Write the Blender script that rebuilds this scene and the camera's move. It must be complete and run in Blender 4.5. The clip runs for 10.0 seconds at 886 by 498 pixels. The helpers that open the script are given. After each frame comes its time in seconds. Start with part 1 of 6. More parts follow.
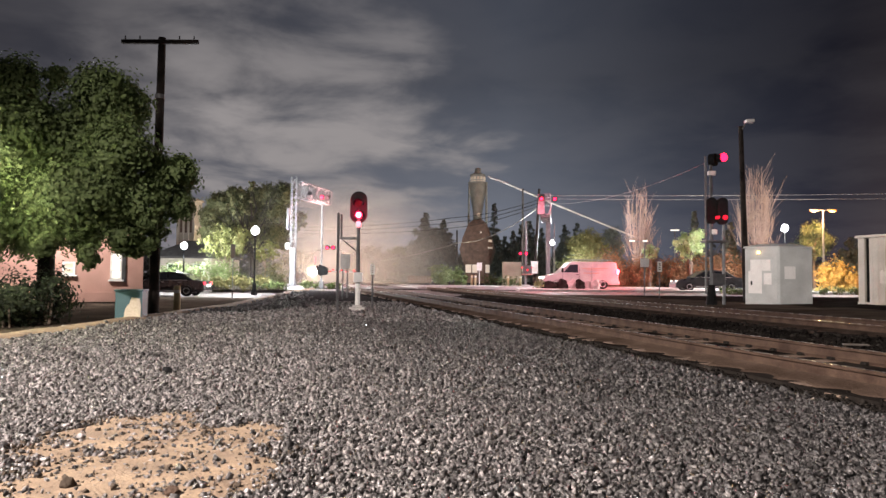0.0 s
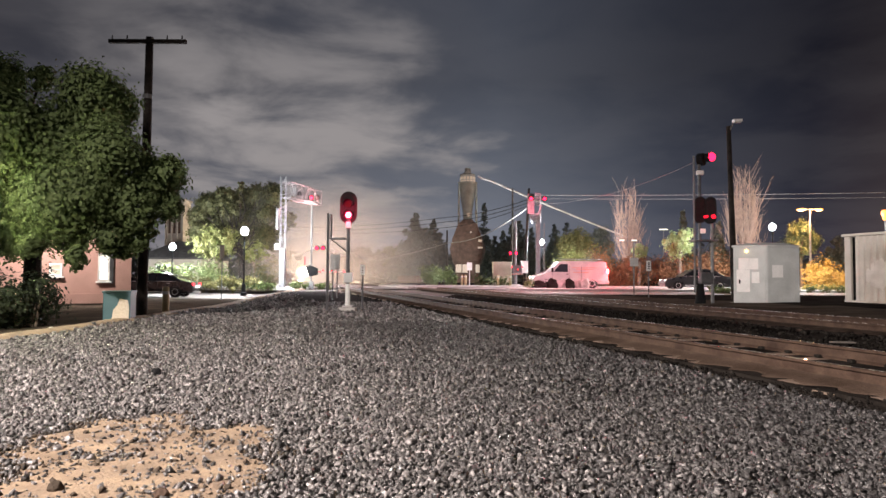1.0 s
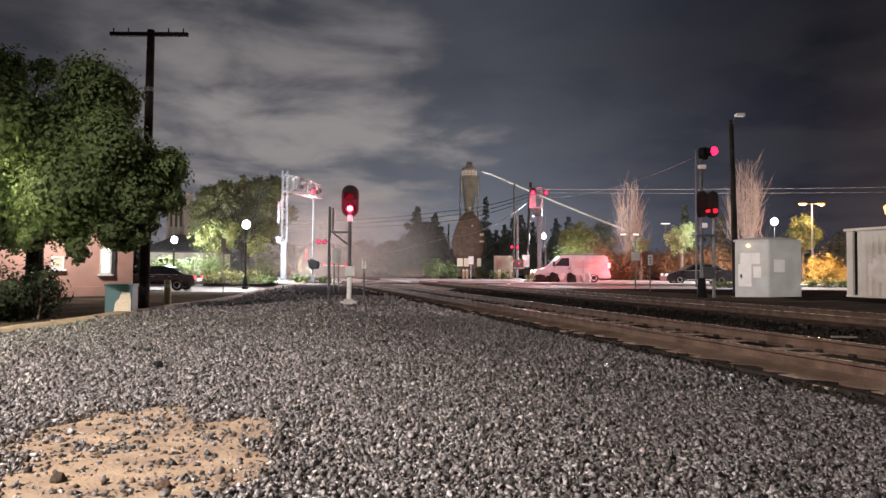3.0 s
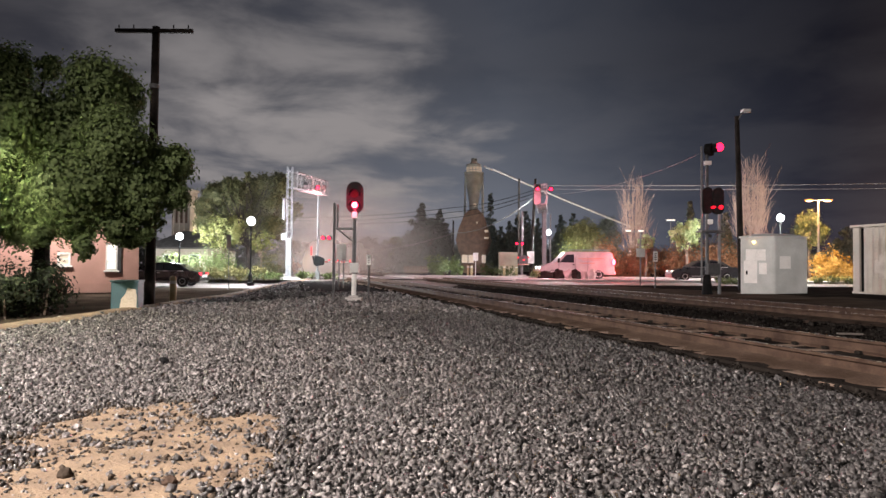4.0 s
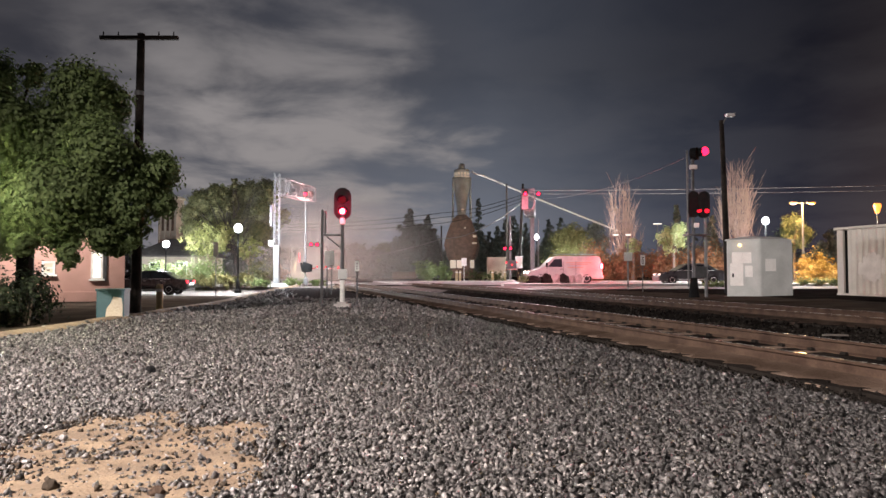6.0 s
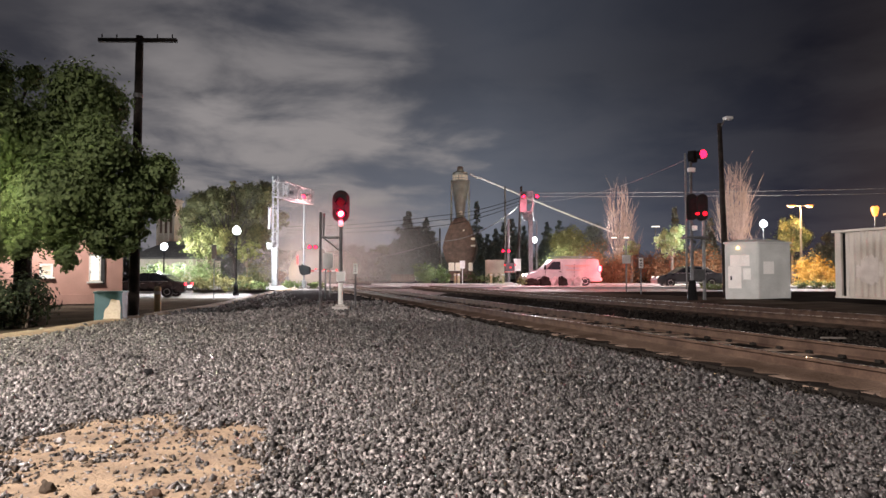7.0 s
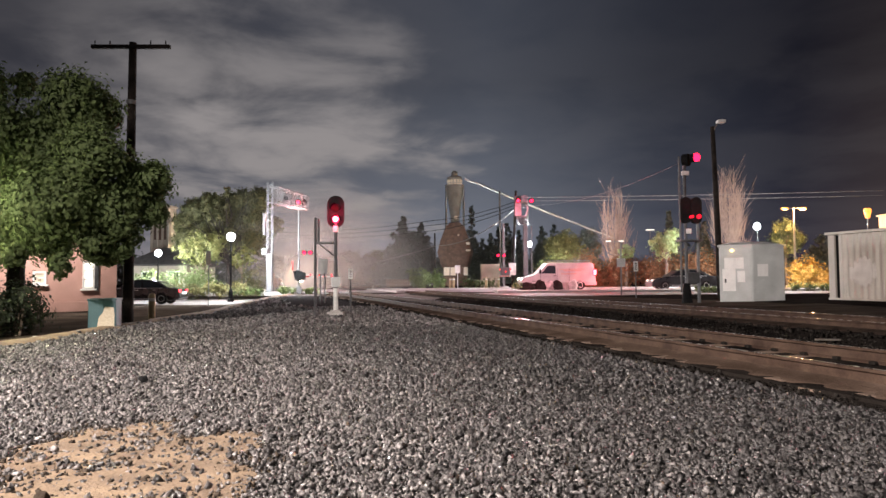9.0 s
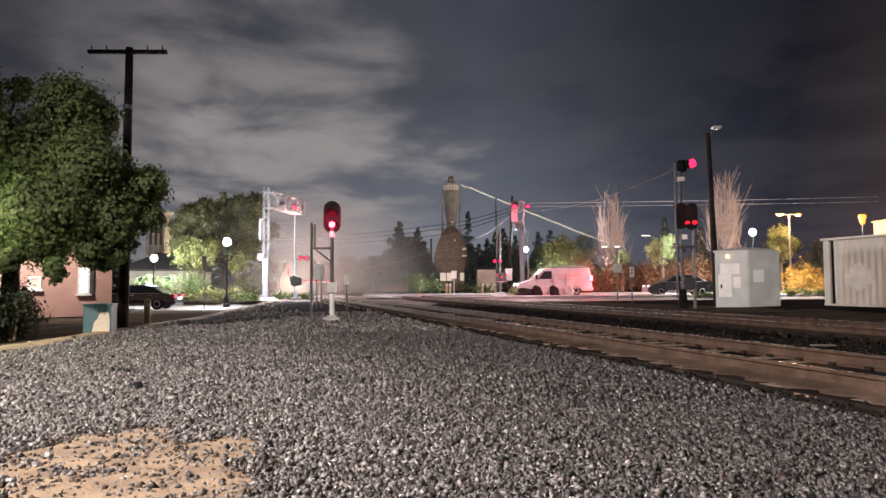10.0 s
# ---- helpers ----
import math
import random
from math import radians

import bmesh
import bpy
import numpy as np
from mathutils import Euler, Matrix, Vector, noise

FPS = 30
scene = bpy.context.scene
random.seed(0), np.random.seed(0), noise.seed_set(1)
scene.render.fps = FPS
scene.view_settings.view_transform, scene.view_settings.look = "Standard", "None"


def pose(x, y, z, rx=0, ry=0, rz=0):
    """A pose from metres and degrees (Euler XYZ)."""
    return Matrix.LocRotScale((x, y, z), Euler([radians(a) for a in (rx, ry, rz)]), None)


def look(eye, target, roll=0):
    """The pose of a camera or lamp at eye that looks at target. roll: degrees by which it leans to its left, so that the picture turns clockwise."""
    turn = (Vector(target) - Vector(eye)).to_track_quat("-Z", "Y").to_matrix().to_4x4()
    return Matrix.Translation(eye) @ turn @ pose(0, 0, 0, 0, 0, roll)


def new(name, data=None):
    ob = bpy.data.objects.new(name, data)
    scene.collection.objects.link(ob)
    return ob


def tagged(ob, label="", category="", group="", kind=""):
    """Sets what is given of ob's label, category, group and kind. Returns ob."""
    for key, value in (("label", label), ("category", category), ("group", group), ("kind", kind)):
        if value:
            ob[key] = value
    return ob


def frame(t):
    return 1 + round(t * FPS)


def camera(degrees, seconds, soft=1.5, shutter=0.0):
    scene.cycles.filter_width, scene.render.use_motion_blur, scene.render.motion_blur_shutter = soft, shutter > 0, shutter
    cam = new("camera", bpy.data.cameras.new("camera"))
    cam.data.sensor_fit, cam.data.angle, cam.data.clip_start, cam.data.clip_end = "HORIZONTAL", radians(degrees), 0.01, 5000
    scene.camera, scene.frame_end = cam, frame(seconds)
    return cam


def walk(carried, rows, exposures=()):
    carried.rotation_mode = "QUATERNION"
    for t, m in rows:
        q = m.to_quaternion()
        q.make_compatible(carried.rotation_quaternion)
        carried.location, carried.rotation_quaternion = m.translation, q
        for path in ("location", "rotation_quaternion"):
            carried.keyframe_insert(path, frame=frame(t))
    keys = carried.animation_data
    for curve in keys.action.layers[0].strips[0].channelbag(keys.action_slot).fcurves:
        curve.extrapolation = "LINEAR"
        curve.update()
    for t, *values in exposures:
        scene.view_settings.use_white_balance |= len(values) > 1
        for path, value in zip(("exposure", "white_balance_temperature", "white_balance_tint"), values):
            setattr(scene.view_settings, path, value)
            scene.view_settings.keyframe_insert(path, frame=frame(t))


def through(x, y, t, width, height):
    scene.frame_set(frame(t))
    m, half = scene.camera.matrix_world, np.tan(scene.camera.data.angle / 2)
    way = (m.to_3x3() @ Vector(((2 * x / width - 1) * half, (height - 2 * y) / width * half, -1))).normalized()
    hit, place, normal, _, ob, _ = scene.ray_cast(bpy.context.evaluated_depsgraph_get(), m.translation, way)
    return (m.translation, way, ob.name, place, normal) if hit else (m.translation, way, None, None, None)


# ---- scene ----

import itertools


# ---------- camera: hand-held, stands at one spot, pans slightly ----------
def view(yaw, pitch, lean):
    """Pose at the standing point, turned right by yaw, up by pitch."""
    return pose(0, 0, 1.0, 0, 0, -yaw) @ pose(0, 0, 0, 90 + pitch) @ pose(0, 0, 0, 0, 0, -lean)


PATH = [
    (0, -0.809, 2.257, -0.569),
    (0.5, -0.337, 2.256, -0.505),
    (1, 0.042, 2.261, -0.332),
    (1.5, 0.135, 2.164, 0.027),
    (2, 0.172, 1.902, 0.114),
    (2.5, 0.193, 1.869, -0.276),
    (4, -0.480, 1.421, -0.482),
    (4.5, -0.327, 1.433, -0.248),
    (5, 0.000, 1.550, 0.000),
    (5.5, 0.326, 1.728, 0.060),
    (7, 0.659, 2.118, 0.006),
    (7.5, 0.695, 2.157, 0.108),
    (8, 0.760, 2.219, 0.237),
    (8.5, 0.895, 2.335, 0.339),
    (9, 1.088, 2.522, 0.416),
    (9.5, 1.287, 2.740, 0.383),
    (10, 1.401, 2.987, 0.366),
]
cam = camera(67.2, 10.0, soft=1.5)
walk(cam, [(t, view(a, b, c)) for t, a, b, c in PATH], [(0, 0.36), (1.25, 0.35), (1.6, 0.21), (10, 0.27)])


# ---------- sky: night, thin clouds lit by the town ----------
def sky():
    world = bpy.data.worlds.new("night_sky")
    scene.world = world
    world.use_nodes = True
    nt = world.node_tree
    nt.nodes.clear()
    N, L = nt.nodes.new, nt.links.new
    out, bg, tc, sep = N("ShaderNodeOutputWorld"), N("ShaderNodeBackground"), N("ShaderNodeTexCoord"), N("ShaderNodeSeparateXYZ")
    L(tc.outputs["Generated"], sep.inputs[0])

    def ramp(src, stops, mode="EASE"):
        r = N("ShaderNodeValToRGB")
        r.color_ramp.interpolation = mode
        els = r.color_ramp.elements
        els.remove(els[1])
        els[0].position, els[0].color = stops[0][0], (*stops[0][1], 1)
        for p, c in stops[1:]:
            els.new(p).color = (*c, 1)
        L(src, r.inputs[0])
        return r.outputs[0]

    def mathn(op, a, b):
        n = N("ShaderNodeMath")
        n.operation = op
        for i, v in enumerate((a, b)):
            if isinstance(v, (int, float)):
                n.inputs[i].default_value = v
            else:
                L(v, n.inputs[i])
        return n.outputs[0]

    side = mathn("MULTIPLY_ADD", sep.outputs[0], 0.5)
    side.node.inputs[2].default_value = 0.5
    base = ramp(side, [(0.18, (0.034, 0.033, 0.041)), (0.42, (0.075, 0.079, 0.094)), (0.54, (0.07, 0.078, 0.097)), (0.66, (0.027, 0.03, 0.041)), (0.74, (0.012, 0.012, 0.018)), (0.79, (0.025, 0.019, 0.02)), (0.84, (0.048, 0.03, 0.025))], "LINEAR")
    up = ramp(sep.outputs[2], [(0.0, (2.7, 2.55, 2.5)), (0.12, (1.4, 1.4, 1.42)), (0.28, (0.66, 0.66, 0.69)), (0.6, (0.45, 0.45, 0.5))], "LINEAR")
    mul = N("ShaderNodeMix")
    mul.data_type, mul.blend_type = "RGBA", "MULTIPLY"
    mul.inputs["Factor"].default_value = 1
    L(base, mul.inputs["A"]), L(up, mul.inputs["B"])
    # clouds: long drawn-out banks, project the direction on a high layer
    h = mathn("ADD", mathn("MAXIMUM", sep.outputs[2], 0.0), 0.16)
    comb = N("ShaderNodeCombineXYZ")
    L(mathn("DIVIDE", sep.outputs[0], h), comb.inputs[0])
    L(mathn("DIVIDE", sep.outputs[1], h), comb.inputs[1])
    mp = N("ShaderNodeMapping")
    mp.inputs["Rotation"].default_value = (0, 0, radians(-14))
    mp.inputs["Scale"].default_value = (2.0, 2.1, 1)
    mp.inputs["Location"].default_value = (3.1, 1.7, 0)
    L(comb.outputs[0], mp.inputs[0])
    n1 = N("ShaderNodeTexNoise")
    n1.inputs["Scale"].default_value, n1.inputs["Detail"].default_value, n1.inputs["Roughness"].default_value = 1.0, 8, 0.54
    n1.inputs["Distortion"].default_value = 0.35
    L(mp.outputs[0], n1.inputs[0])
    n2 = N("ShaderNodeTexNoise")
    n2.inputs["Scale"].default_value, n2.inputs["Detail"].default_value = 0.9, 5
    L(mp.outputs[0], n2.inputs[0])
    ragged = mathn("MULTIPLY_ADD", n2.outputs[0], 0.3)
    L(mathn("SUBTRACT", side, 0.15), ragged.node.inputs[2])
    bank = ramp(ragged, [(0.22, (0.15, 0.15, 0.15)), (0.3, (0.55, 0.55, 0.55)), (0.36, (1, 1, 1)), (0.45, (1, 1, 1)), (0.515, (0.08, 0.08, 0.08)), (0.7, (0.05, 0.05, 0.05))])
    cl = ramp(n1.outputs[0], [(0.31, (0, 0, 0)), (0.63, (1, 1, 1))])
    high = ramp(sep.outputs[2], [(0.2, (1, 1, 1)), (0.36, (0.5, 0.5, 0.5))])
    mask = mathn("MULTIPLY", mathn("MULTIPLY", cl, bank), high)
    add = N("ShaderNodeMix")
    add.data_type = "RGBA"
    L(mask, add.inputs["Factor"]), L(mul.outputs["Result"], add.inputs["A"])
    add.inputs["B"].default_value = (0.24, 0.222, 0.222, 1)
    L(add.outputs["Result"], bg.inputs[0])
    bg.inputs[1].default_value = 1.0
    L(bg.outputs[0], out.inputs[0])


sky()


def lamp(name, where, power, colour, radius=0.15):
    data = bpy.data.lights.new(name, "POINT")
    data.energy, data.color, data.shadow_soft_size = power, colour, radius
    ob = new(name, data)
    ob.matrix_world = pose(*where)
    return ob


def spot_lamp(name, where, target, power, colour, cone, blend=0.35, radius=0.2):
    """A spot lamp: lights a cone towards target."""
    data = bpy.data.lights.new(name, "SPOT")
    data.energy, data.color, data.shadow_soft_size = power, colour, radius
    data.spot_size, data.spot_blend = radians(cone), blend
    ob = new(name, data)
    ob.matrix_world = look(where, target)
    return ob


# street lamps of the place; the posts stand further down
WHITE, ORANGE, RED = (0.92, 0.96, 1.0), (1.0, 0.5, 0.18), (1.0, 0.05, 0.07)
lamp("street_light", (-12.493, 42.0, 3.669), 7200, WHITE, 0.2)
lamp("street_light", (-20.254, 50.0, 2.992), 6000, WHITE, 0.2)
lamp("street_light", (9.675, 64.5, 4.225), 16500, WHITE, 0.25)
lamp("street_light", (24.788, 50.0, 4.729), 11500, WHITE, 0.25)
lamp("street_light", (33.417, 62.0, 7.305 - 0.2), 4600, ORANGE, 0.25)
lamp("street_light", (35.098, 62.0, 7.305 - 0.2), 4600, ORANGE, 0.25)
lamp("street_light", (30.641, 46.0, 5.327), 1300, ORANGE, 0.25)
# unseen lamps, without posts: near gravel, cabinets, pink wall, tree
spot_lamp("unseen_light", (-7.4, -0.9, 7.2), (-1.2, 6.6, 0), 13700, (1.0, 0.87, 0.8), 100, 0.6)
# no lamp hangs here: added to brighten the cabinet and container
spot_lamp("unseen_light", (6.0, 13.5, 5.2), (13.4, 25.4, 1.7), 1900, (1.0, 0.93, 0.88), 36, 0.6)
# no fitting: added to brighten the pink wall and parked car
lamp("unseen_light", (-13.4, 21.6, 3.4), 900, (1.0, 0.9, 0.82), 0.15)
lamp("unseen_light", (-8.887, 11.6, 2.406), 560, (1.0, 0.97, 0.6), 0.2)
lamp("crossing_flasher", (6.214, 46.6, 5.501), 2800, (1.0, 0.27, 0.34), 0.15)
lamp("crossing_flasher", (-9.6, 49.3, 5.9), 1300, (1.0, 0.46, 0.45), 0.15)
lamp("van_tail_glow", (13.4, 52.0, 1.4), 1400, (1.0, 0.06, 0.07), 0.1)
# red spot added before the signal head, to redden its backboard like lens glare
spot_lamp("signal_face_glow", (-2.576, 17.45, 2.72), (-2.59, 18.4, 2.74), 330, (1.0, 0.02, 0.09), 62, 0.9, 0.03)
lamp("signal_face_glow", (9.884, 24.2, 3.213), 12, RED, 0.05)


# ---------- materials ----------
def material(name, c1, c2, scale=3.0, rough=0.8, metal=0.0, bump=0.15, fine=40.0, island=0.0, per_object=0.0, clear=0.0, shine=0.5):
    """Two scales of colour change and relief. c1 and c2: linear base colours. island: brightness change from piece to piece."""
    m = bpy.data.materials.new(name)
    m.use_nodes = True
    nt = m.node_tree
    N, L = nt.nodes.new, nt.links.new
    b = nt.nodes["Principled BSDF"]
    tc = N("ShaderNodeTexCoord")
    n1, n2 = N("ShaderNodeTexNoise"), N("ShaderNodeTexNoise")
    for n, s, d in ((n1, scale, 5), (n2, fine, 3)):
        n.inputs["Scale"].default_value, n.inputs["Detail"].default_value = s, d
        L(tc.outputs["Object"], n.inputs[0])
    r = N("ShaderNodeValToRGB")
    r.color_ramp.elements[0].position, r.color_ramp.elements[1].position = 0.32, 0.68
    r.color_ramp.elements[0].color, r.color_ramp.elements[1].color = (*c1, 1), (*c2, 1)
    L(n1.outputs[0], r.inputs[0])
    g = N("ShaderNodeHueSaturation")
    L(r.outputs[0], g.inputs["Color"])
    v = N("ShaderNodeMath")
    v.operation = "MULTIPLY_ADD"
    v.inputs[1].default_value, v.inputs[2].default_value = 0.7, 0.65
    L(n2.outputs[0], v.inputs[0])
    last = v.outputs[0]
    for amount, node, socket in ((island, "ShaderNodeNewGeometry", "Random Per Island"), (per_object, "ShaderNodeObjectInfo", "Random")):
        if amount:
            o, k = N(node), N("ShaderNodeMath")
            k.operation = "MULTIPLY_ADD"
            k.inputs[1].default_value, k.inputs[2].default_value = amount, 1 - amount / 2
            L(o.outputs[socket], k.inputs[0])
            j = N("ShaderNodeMath")
            j.operation = "MULTIPLY"
            L(last, j.inputs[0]), L(k.outputs[0], j.inputs[1])
            last = j.outputs[0]
    L(last, g.inputs["Value"])
    L(g.outputs[0], b.inputs["Base Color"])
    b.inputs["Metallic"].default_value = metal
    b.inputs["Specular IOR Level"].default_value = shine
    rr = N("ShaderNodeMath")
    rr.operation = "MULTIPLY_ADD"
    rr.inputs[1].default_value, rr.inputs[2].default_value = 0.25, max(rough - 0.12, 0.02)
    L(n1.outputs[0], rr.inputs[0]), L(rr.outputs[0], b.inputs["Roughness"])
    if clear:
        b.inputs["Coat Weight"].default_value = clear
    if bump:
        bp = N("ShaderNodeBump")
        bp.inputs["Strength"].default_value, bp.inputs["Distance"].default_value = bump, 0.02
        L(n2.outputs[0], bp.inputs["Height"]), L(bp.outputs[0], b.inputs["Normal"])
    return m


def leafy(name, c1, c2, through=0.25):
    """Leaves: each one a shade of its own, some light passes through."""
    m = bpy.data.materials.new(name)
    m.use_nodes = True
    nt = m.node_tree
    N, L = nt.nodes.new, nt.links.new
    b, out = nt.nodes["Principled BSDF"], nt.nodes["Material Output"]
    geo, r = N("ShaderNodeNewGeometry"), N("ShaderNodeValToRGB")
    r.color_ramp.elements[0].color, r.color_ramp.elements[1].color = (*c1, 1), (*c2, 1)
    L(geo.outputs["Random Per Island"], r.inputs[0])
    L(r.outputs[0], b.inputs["Base Color"])
    b.inputs["Roughness"].default_value = 0.7
    b.inputs["Specular IOR Level"].default_value = 0.25
    t, mix = N("ShaderNodeBsdfTranslucent"), N("ShaderNodeMixShader")
    L(r.outputs[0], t.inputs[0])
    mix.inputs[0].default_value = through
    L(b.outputs[0], mix.inputs[1]), L(t.outputs[0], mix.inputs[2]), L(mix.outputs[0], out.inputs[0])
    return m


def glow(name, colour, strength):
    m = bpy.data.materials.new(name)
    m.use_nodes = True
    b = m.node_tree.nodes["Principled BSDF"]
    b.inputs["Base Color"].default_value = (*[c * 0.5 for c in colour], 1)
    b.inputs["Emission Color"].default_value = (*colour, 1)
    b.inputs["Emission Strength"].default_value = strength
    return m


def glass(name, tint=(0.02, 0.025, 0.03)):
    m = bpy.data.materials.new(name)
    m.use_nodes = True
    b = m.node_tree.nodes["Principled BSDF"]
    b.inputs["Base Color"].default_value = (*tint, 1)
    b.inputs["Roughness"].default_value = 0.06
    b.inputs["Coat Weight"].default_value = 0.6
    return m


BALLAST = material("ballast_bed", (0.028, 0.026, 0.026), (0.085, 0.08, 0.079), 6, 0.85, bump=0.9, fine=28, shine=0.0)
STONE = material("ballast_stone", (0.045, 0.042, 0.042), (0.225, 0.21, 0.206), 40, 0.3, bump=0.3, fine=90, island=1.7, shine=0.5)
SAND = material("sand", (0.175, 0.125, 0.087), (0.3, 0.22, 0.146), 4.5, 0.9, bump=0.6, fine=55)
DUST = material("brown_dust", (0.055, 0.038, 0.029), (0.112, 0.079, 0.062), 1.4, 0.9, bump=0.7, fine=36, shine=0.0)
SLEEPER = material("sleeper", (0.12, 0.085, 0.066), (0.25, 0.185, 0.145), 3, 0.85, bump=0.5, fine=30, per_object=0.25, shine=0.1)
RAIL_SIDE = material("rusty_steel", (0.05, 0.031, 0.024), (0.105, 0.069, 0.052), 4, 0.8, 0.1, fine=50, shine=0.1)
RAIL_TOP = material("polished_steel", (0.55, 0.54, 0.53), (0.72, 0.7, 0.68), 5, 0.27, 1.0, bump=0.03)
ASPHALT = material("asphalt", (0.16, 0.152, 0.146), (0.25, 0.238, 0.228), 0.6, 0.42, bump=0.4, fine=60)
PATHWAY = material("old_pavement", (0.11, 0.098, 0.088), (0.2, 0.178, 0.16), 0.8, 0.85, bump=0.4, fine=45, shine=0.2)
CONCRETE = material("concrete", (0.3, 0.285, 0.27), (0.45, 0.43, 0.41), 2, 0.85, bump=0.3)
STONE_DULL = material("dull_ballast_stone", (0.05, 0.047, 0.047), (0.2, 0.188, 0.184), 20, 0.6, bump=0.3, fine=60, island=1.5, shine=0.3)
DARK_STONE = material("dark_ballast_stone", (0.018, 0.017, 0.017), (0.085, 0.08, 0.08), 30, 0.36, bump=0.4, fine=80, island=1.6, shine=0.5)
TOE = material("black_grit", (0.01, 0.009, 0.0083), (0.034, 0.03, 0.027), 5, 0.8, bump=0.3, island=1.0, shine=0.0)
COAL = material("coal_black", (0.012, 0.0105, 0.0097), (0.032, 0.027, 0.024), 1.5, 0.95, bump=0.8, fine=25, shine=0.0)
FAR_SLEEPER = material("dark_sleeper", (0.03, 0.022, 0.018), (0.07, 0.052, 0.042), 3, 0.9, bump=0.5, fine=30, per_object=0.3, shine=0.0)
EARTH = material("trodden_earth", (0.045, 0.036, 0.029), (0.09, 0.072, 0.057), 0.9, 0.95, bump=0.8, fine=30, shine=0.0)
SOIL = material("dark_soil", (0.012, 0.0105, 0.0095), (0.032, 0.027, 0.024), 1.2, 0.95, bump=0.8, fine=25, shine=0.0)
PAINT_WHITE = material("white_paint", (0.6, 0.6, 0.58), (0.8, 0.8, 0.78), 3, 0.6)
ALU = material("galvanised_steel", (0.1, 0.101, 0.105), (0.165, 0.166, 0.17), 5, 0.6, 0.2, bump=0.05)
GREY_CASE = material("grey_painted_steel", (0.42, 0.43, 0.42), (0.54, 0.55, 0.54), 1.6, 0.5, 0.0, bump=0.06)
PATCH = material("pale_cover_paint", (0.76, 0.74, 0.72), (0.85, 0.83, 0.81), 3, 0.6, bump=0.05)
BLACK = material("black_paint", (0.006, 0.006, 0.0065), (0.014, 0.014, 0.015), 4, 0.8, bump=0.05, shine=0.12)
DARK_STEEL = material("dark_steel", (0.05, 0.05, 0.053), (0.1, 0.1, 0.104), 4, 0.5, 0.4, bump=0.08)
WOOD_POLE = material("tarred_wood", (0.014, 0.012, 0.011), (0.04, 0.033, 0.029), 3, 0.85, bump=0.5, fine=24, shine=0.1)
BARK = material("bark", (0.07, 0.052, 0.038), (0.17, 0.13, 0.1), 6, 0.9, bump=0.7, fine=24)
PALE_BARK = material("pale_twigs", (0.15, 0.1, 0.08), (0.27, 0.19, 0.15), 3, 0.85, bump=0.3)
STUCCO = material("pink_stucco", (0.4, 0.235, 0.2), (0.5, 0.3, 0.255), 1.3, 0.9, bump=0.35, fine=50)
ROOF = material("roof_shingle", (0.05, 0.045, 0.042), (0.1, 0.09, 0.085), 3, 0.9, bump=0.5)
TEAL = material("teal_paint", (0.02, 0.062, 0.075), (0.035, 0.095, 0.11), 2, 0.5, bump=0.05)
YELLOW = material("yellow_paint", (0.36, 0.29, 0.16), (0.5, 0.41, 0.25), 5, 0.7)
BEIGE = material("beige_wall", (0.36, 0.31, 0.25), (0.5, 0.44, 0.36), 0.8, 0.85)
BROWN_WOOD = material("brown_planks", (0.08, 0.05, 0.036), (0.16, 0.1, 0.072), 2, 0.85, bump=0.4)
OLIVE = material("weathered_green_steel", (0.27, 0.27, 0.23), (0.4, 0.4, 0.35), 1.0, 0.6, 0.2)
SHED = material("cream_corrugated_steel", (0.4, 0.36, 0.31), (0.56, 0.51, 0.45), 0.9, 0.6, 0.1, bump=0.1)
CAR_BLACK = material("black_car_paint", (0.01, 0.01, 0.012), (0.018, 0.018, 0.02), 2, 0.12, 0.0, bump=0, clear=0.4, shine=0.3)
CAR_SILVER = material("grey_car_paint", (0.04, 0.04, 0.043), (0.065, 0.065, 0.068), 2, 0.3, 0.3, bump=0, clear=1)
VAN_WHITE = material("white_van_paint", (0.3, 0.3, 0.3), (0.42, 0.42, 0.41), 1.2, 0.35, bump=0, clear=0.6)
RUBBER = material("tyre_rubber", (0.012, 0.012, 0.012), (0.025, 0.025, 0.025), 8, 0.85)
CHROME = material("wheel_alloy", (0.5, 0.5, 0.5), (0.66, 0.66, 0.66), 6, 0.4, 0.25, bump=0)
WINDOW = glass("dark_window")
RED_LENS_OFF = material("unlit_red_lens", (0.012, 0.003, 0.003), (0.02, 0.005, 0.005), 6, 0.7, bump=0, shine=0.05)
LEAF_BIG = leafy("leaf_dark_green", (0.052, 0.075, 0.027), (0.08, 0.108, 0.04), 0.42)
LEAF_FAR = leafy("leaf_far_green", (0.05, 0.066, 0.026), (0.11, 0.13, 0.055), 0.25)
LEAF_DUSK = leafy("leaf_dull_green", (0.04, 0.044, 0.02), (0.098, 0.096, 0.04), 0.25)
# greyed and lifted: haze over the far trees is put into the colour
LEAF_DARK = leafy("leaf_conifer", (0.07, 0.08, 0.068), (0.12, 0.13, 0.11), 0.15)
LEAF_LIGHT = leafy("leaf_light_green", (0.1, 0.135, 0.05), (0.18, 0.22, 0.095), 0.3)
LEAF_SPRING = leafy("leaf_yellow_green", (0.1, 0.112, 0.035), (0.19, 0.195, 0.075), 0.3)
LEAF_YELLOW = leafy("leaf_yellow", (0.2, 0.17, 0.04), (0.34, 0.27, 0.08), 0.3)
# the orange lamplight is put into this leaf colour
LEAF_LAMPLIT = leafy("leaf_lamplit", (0.28, 0.15, 0.03), (0.46, 0.27, 0.06), 0.3)
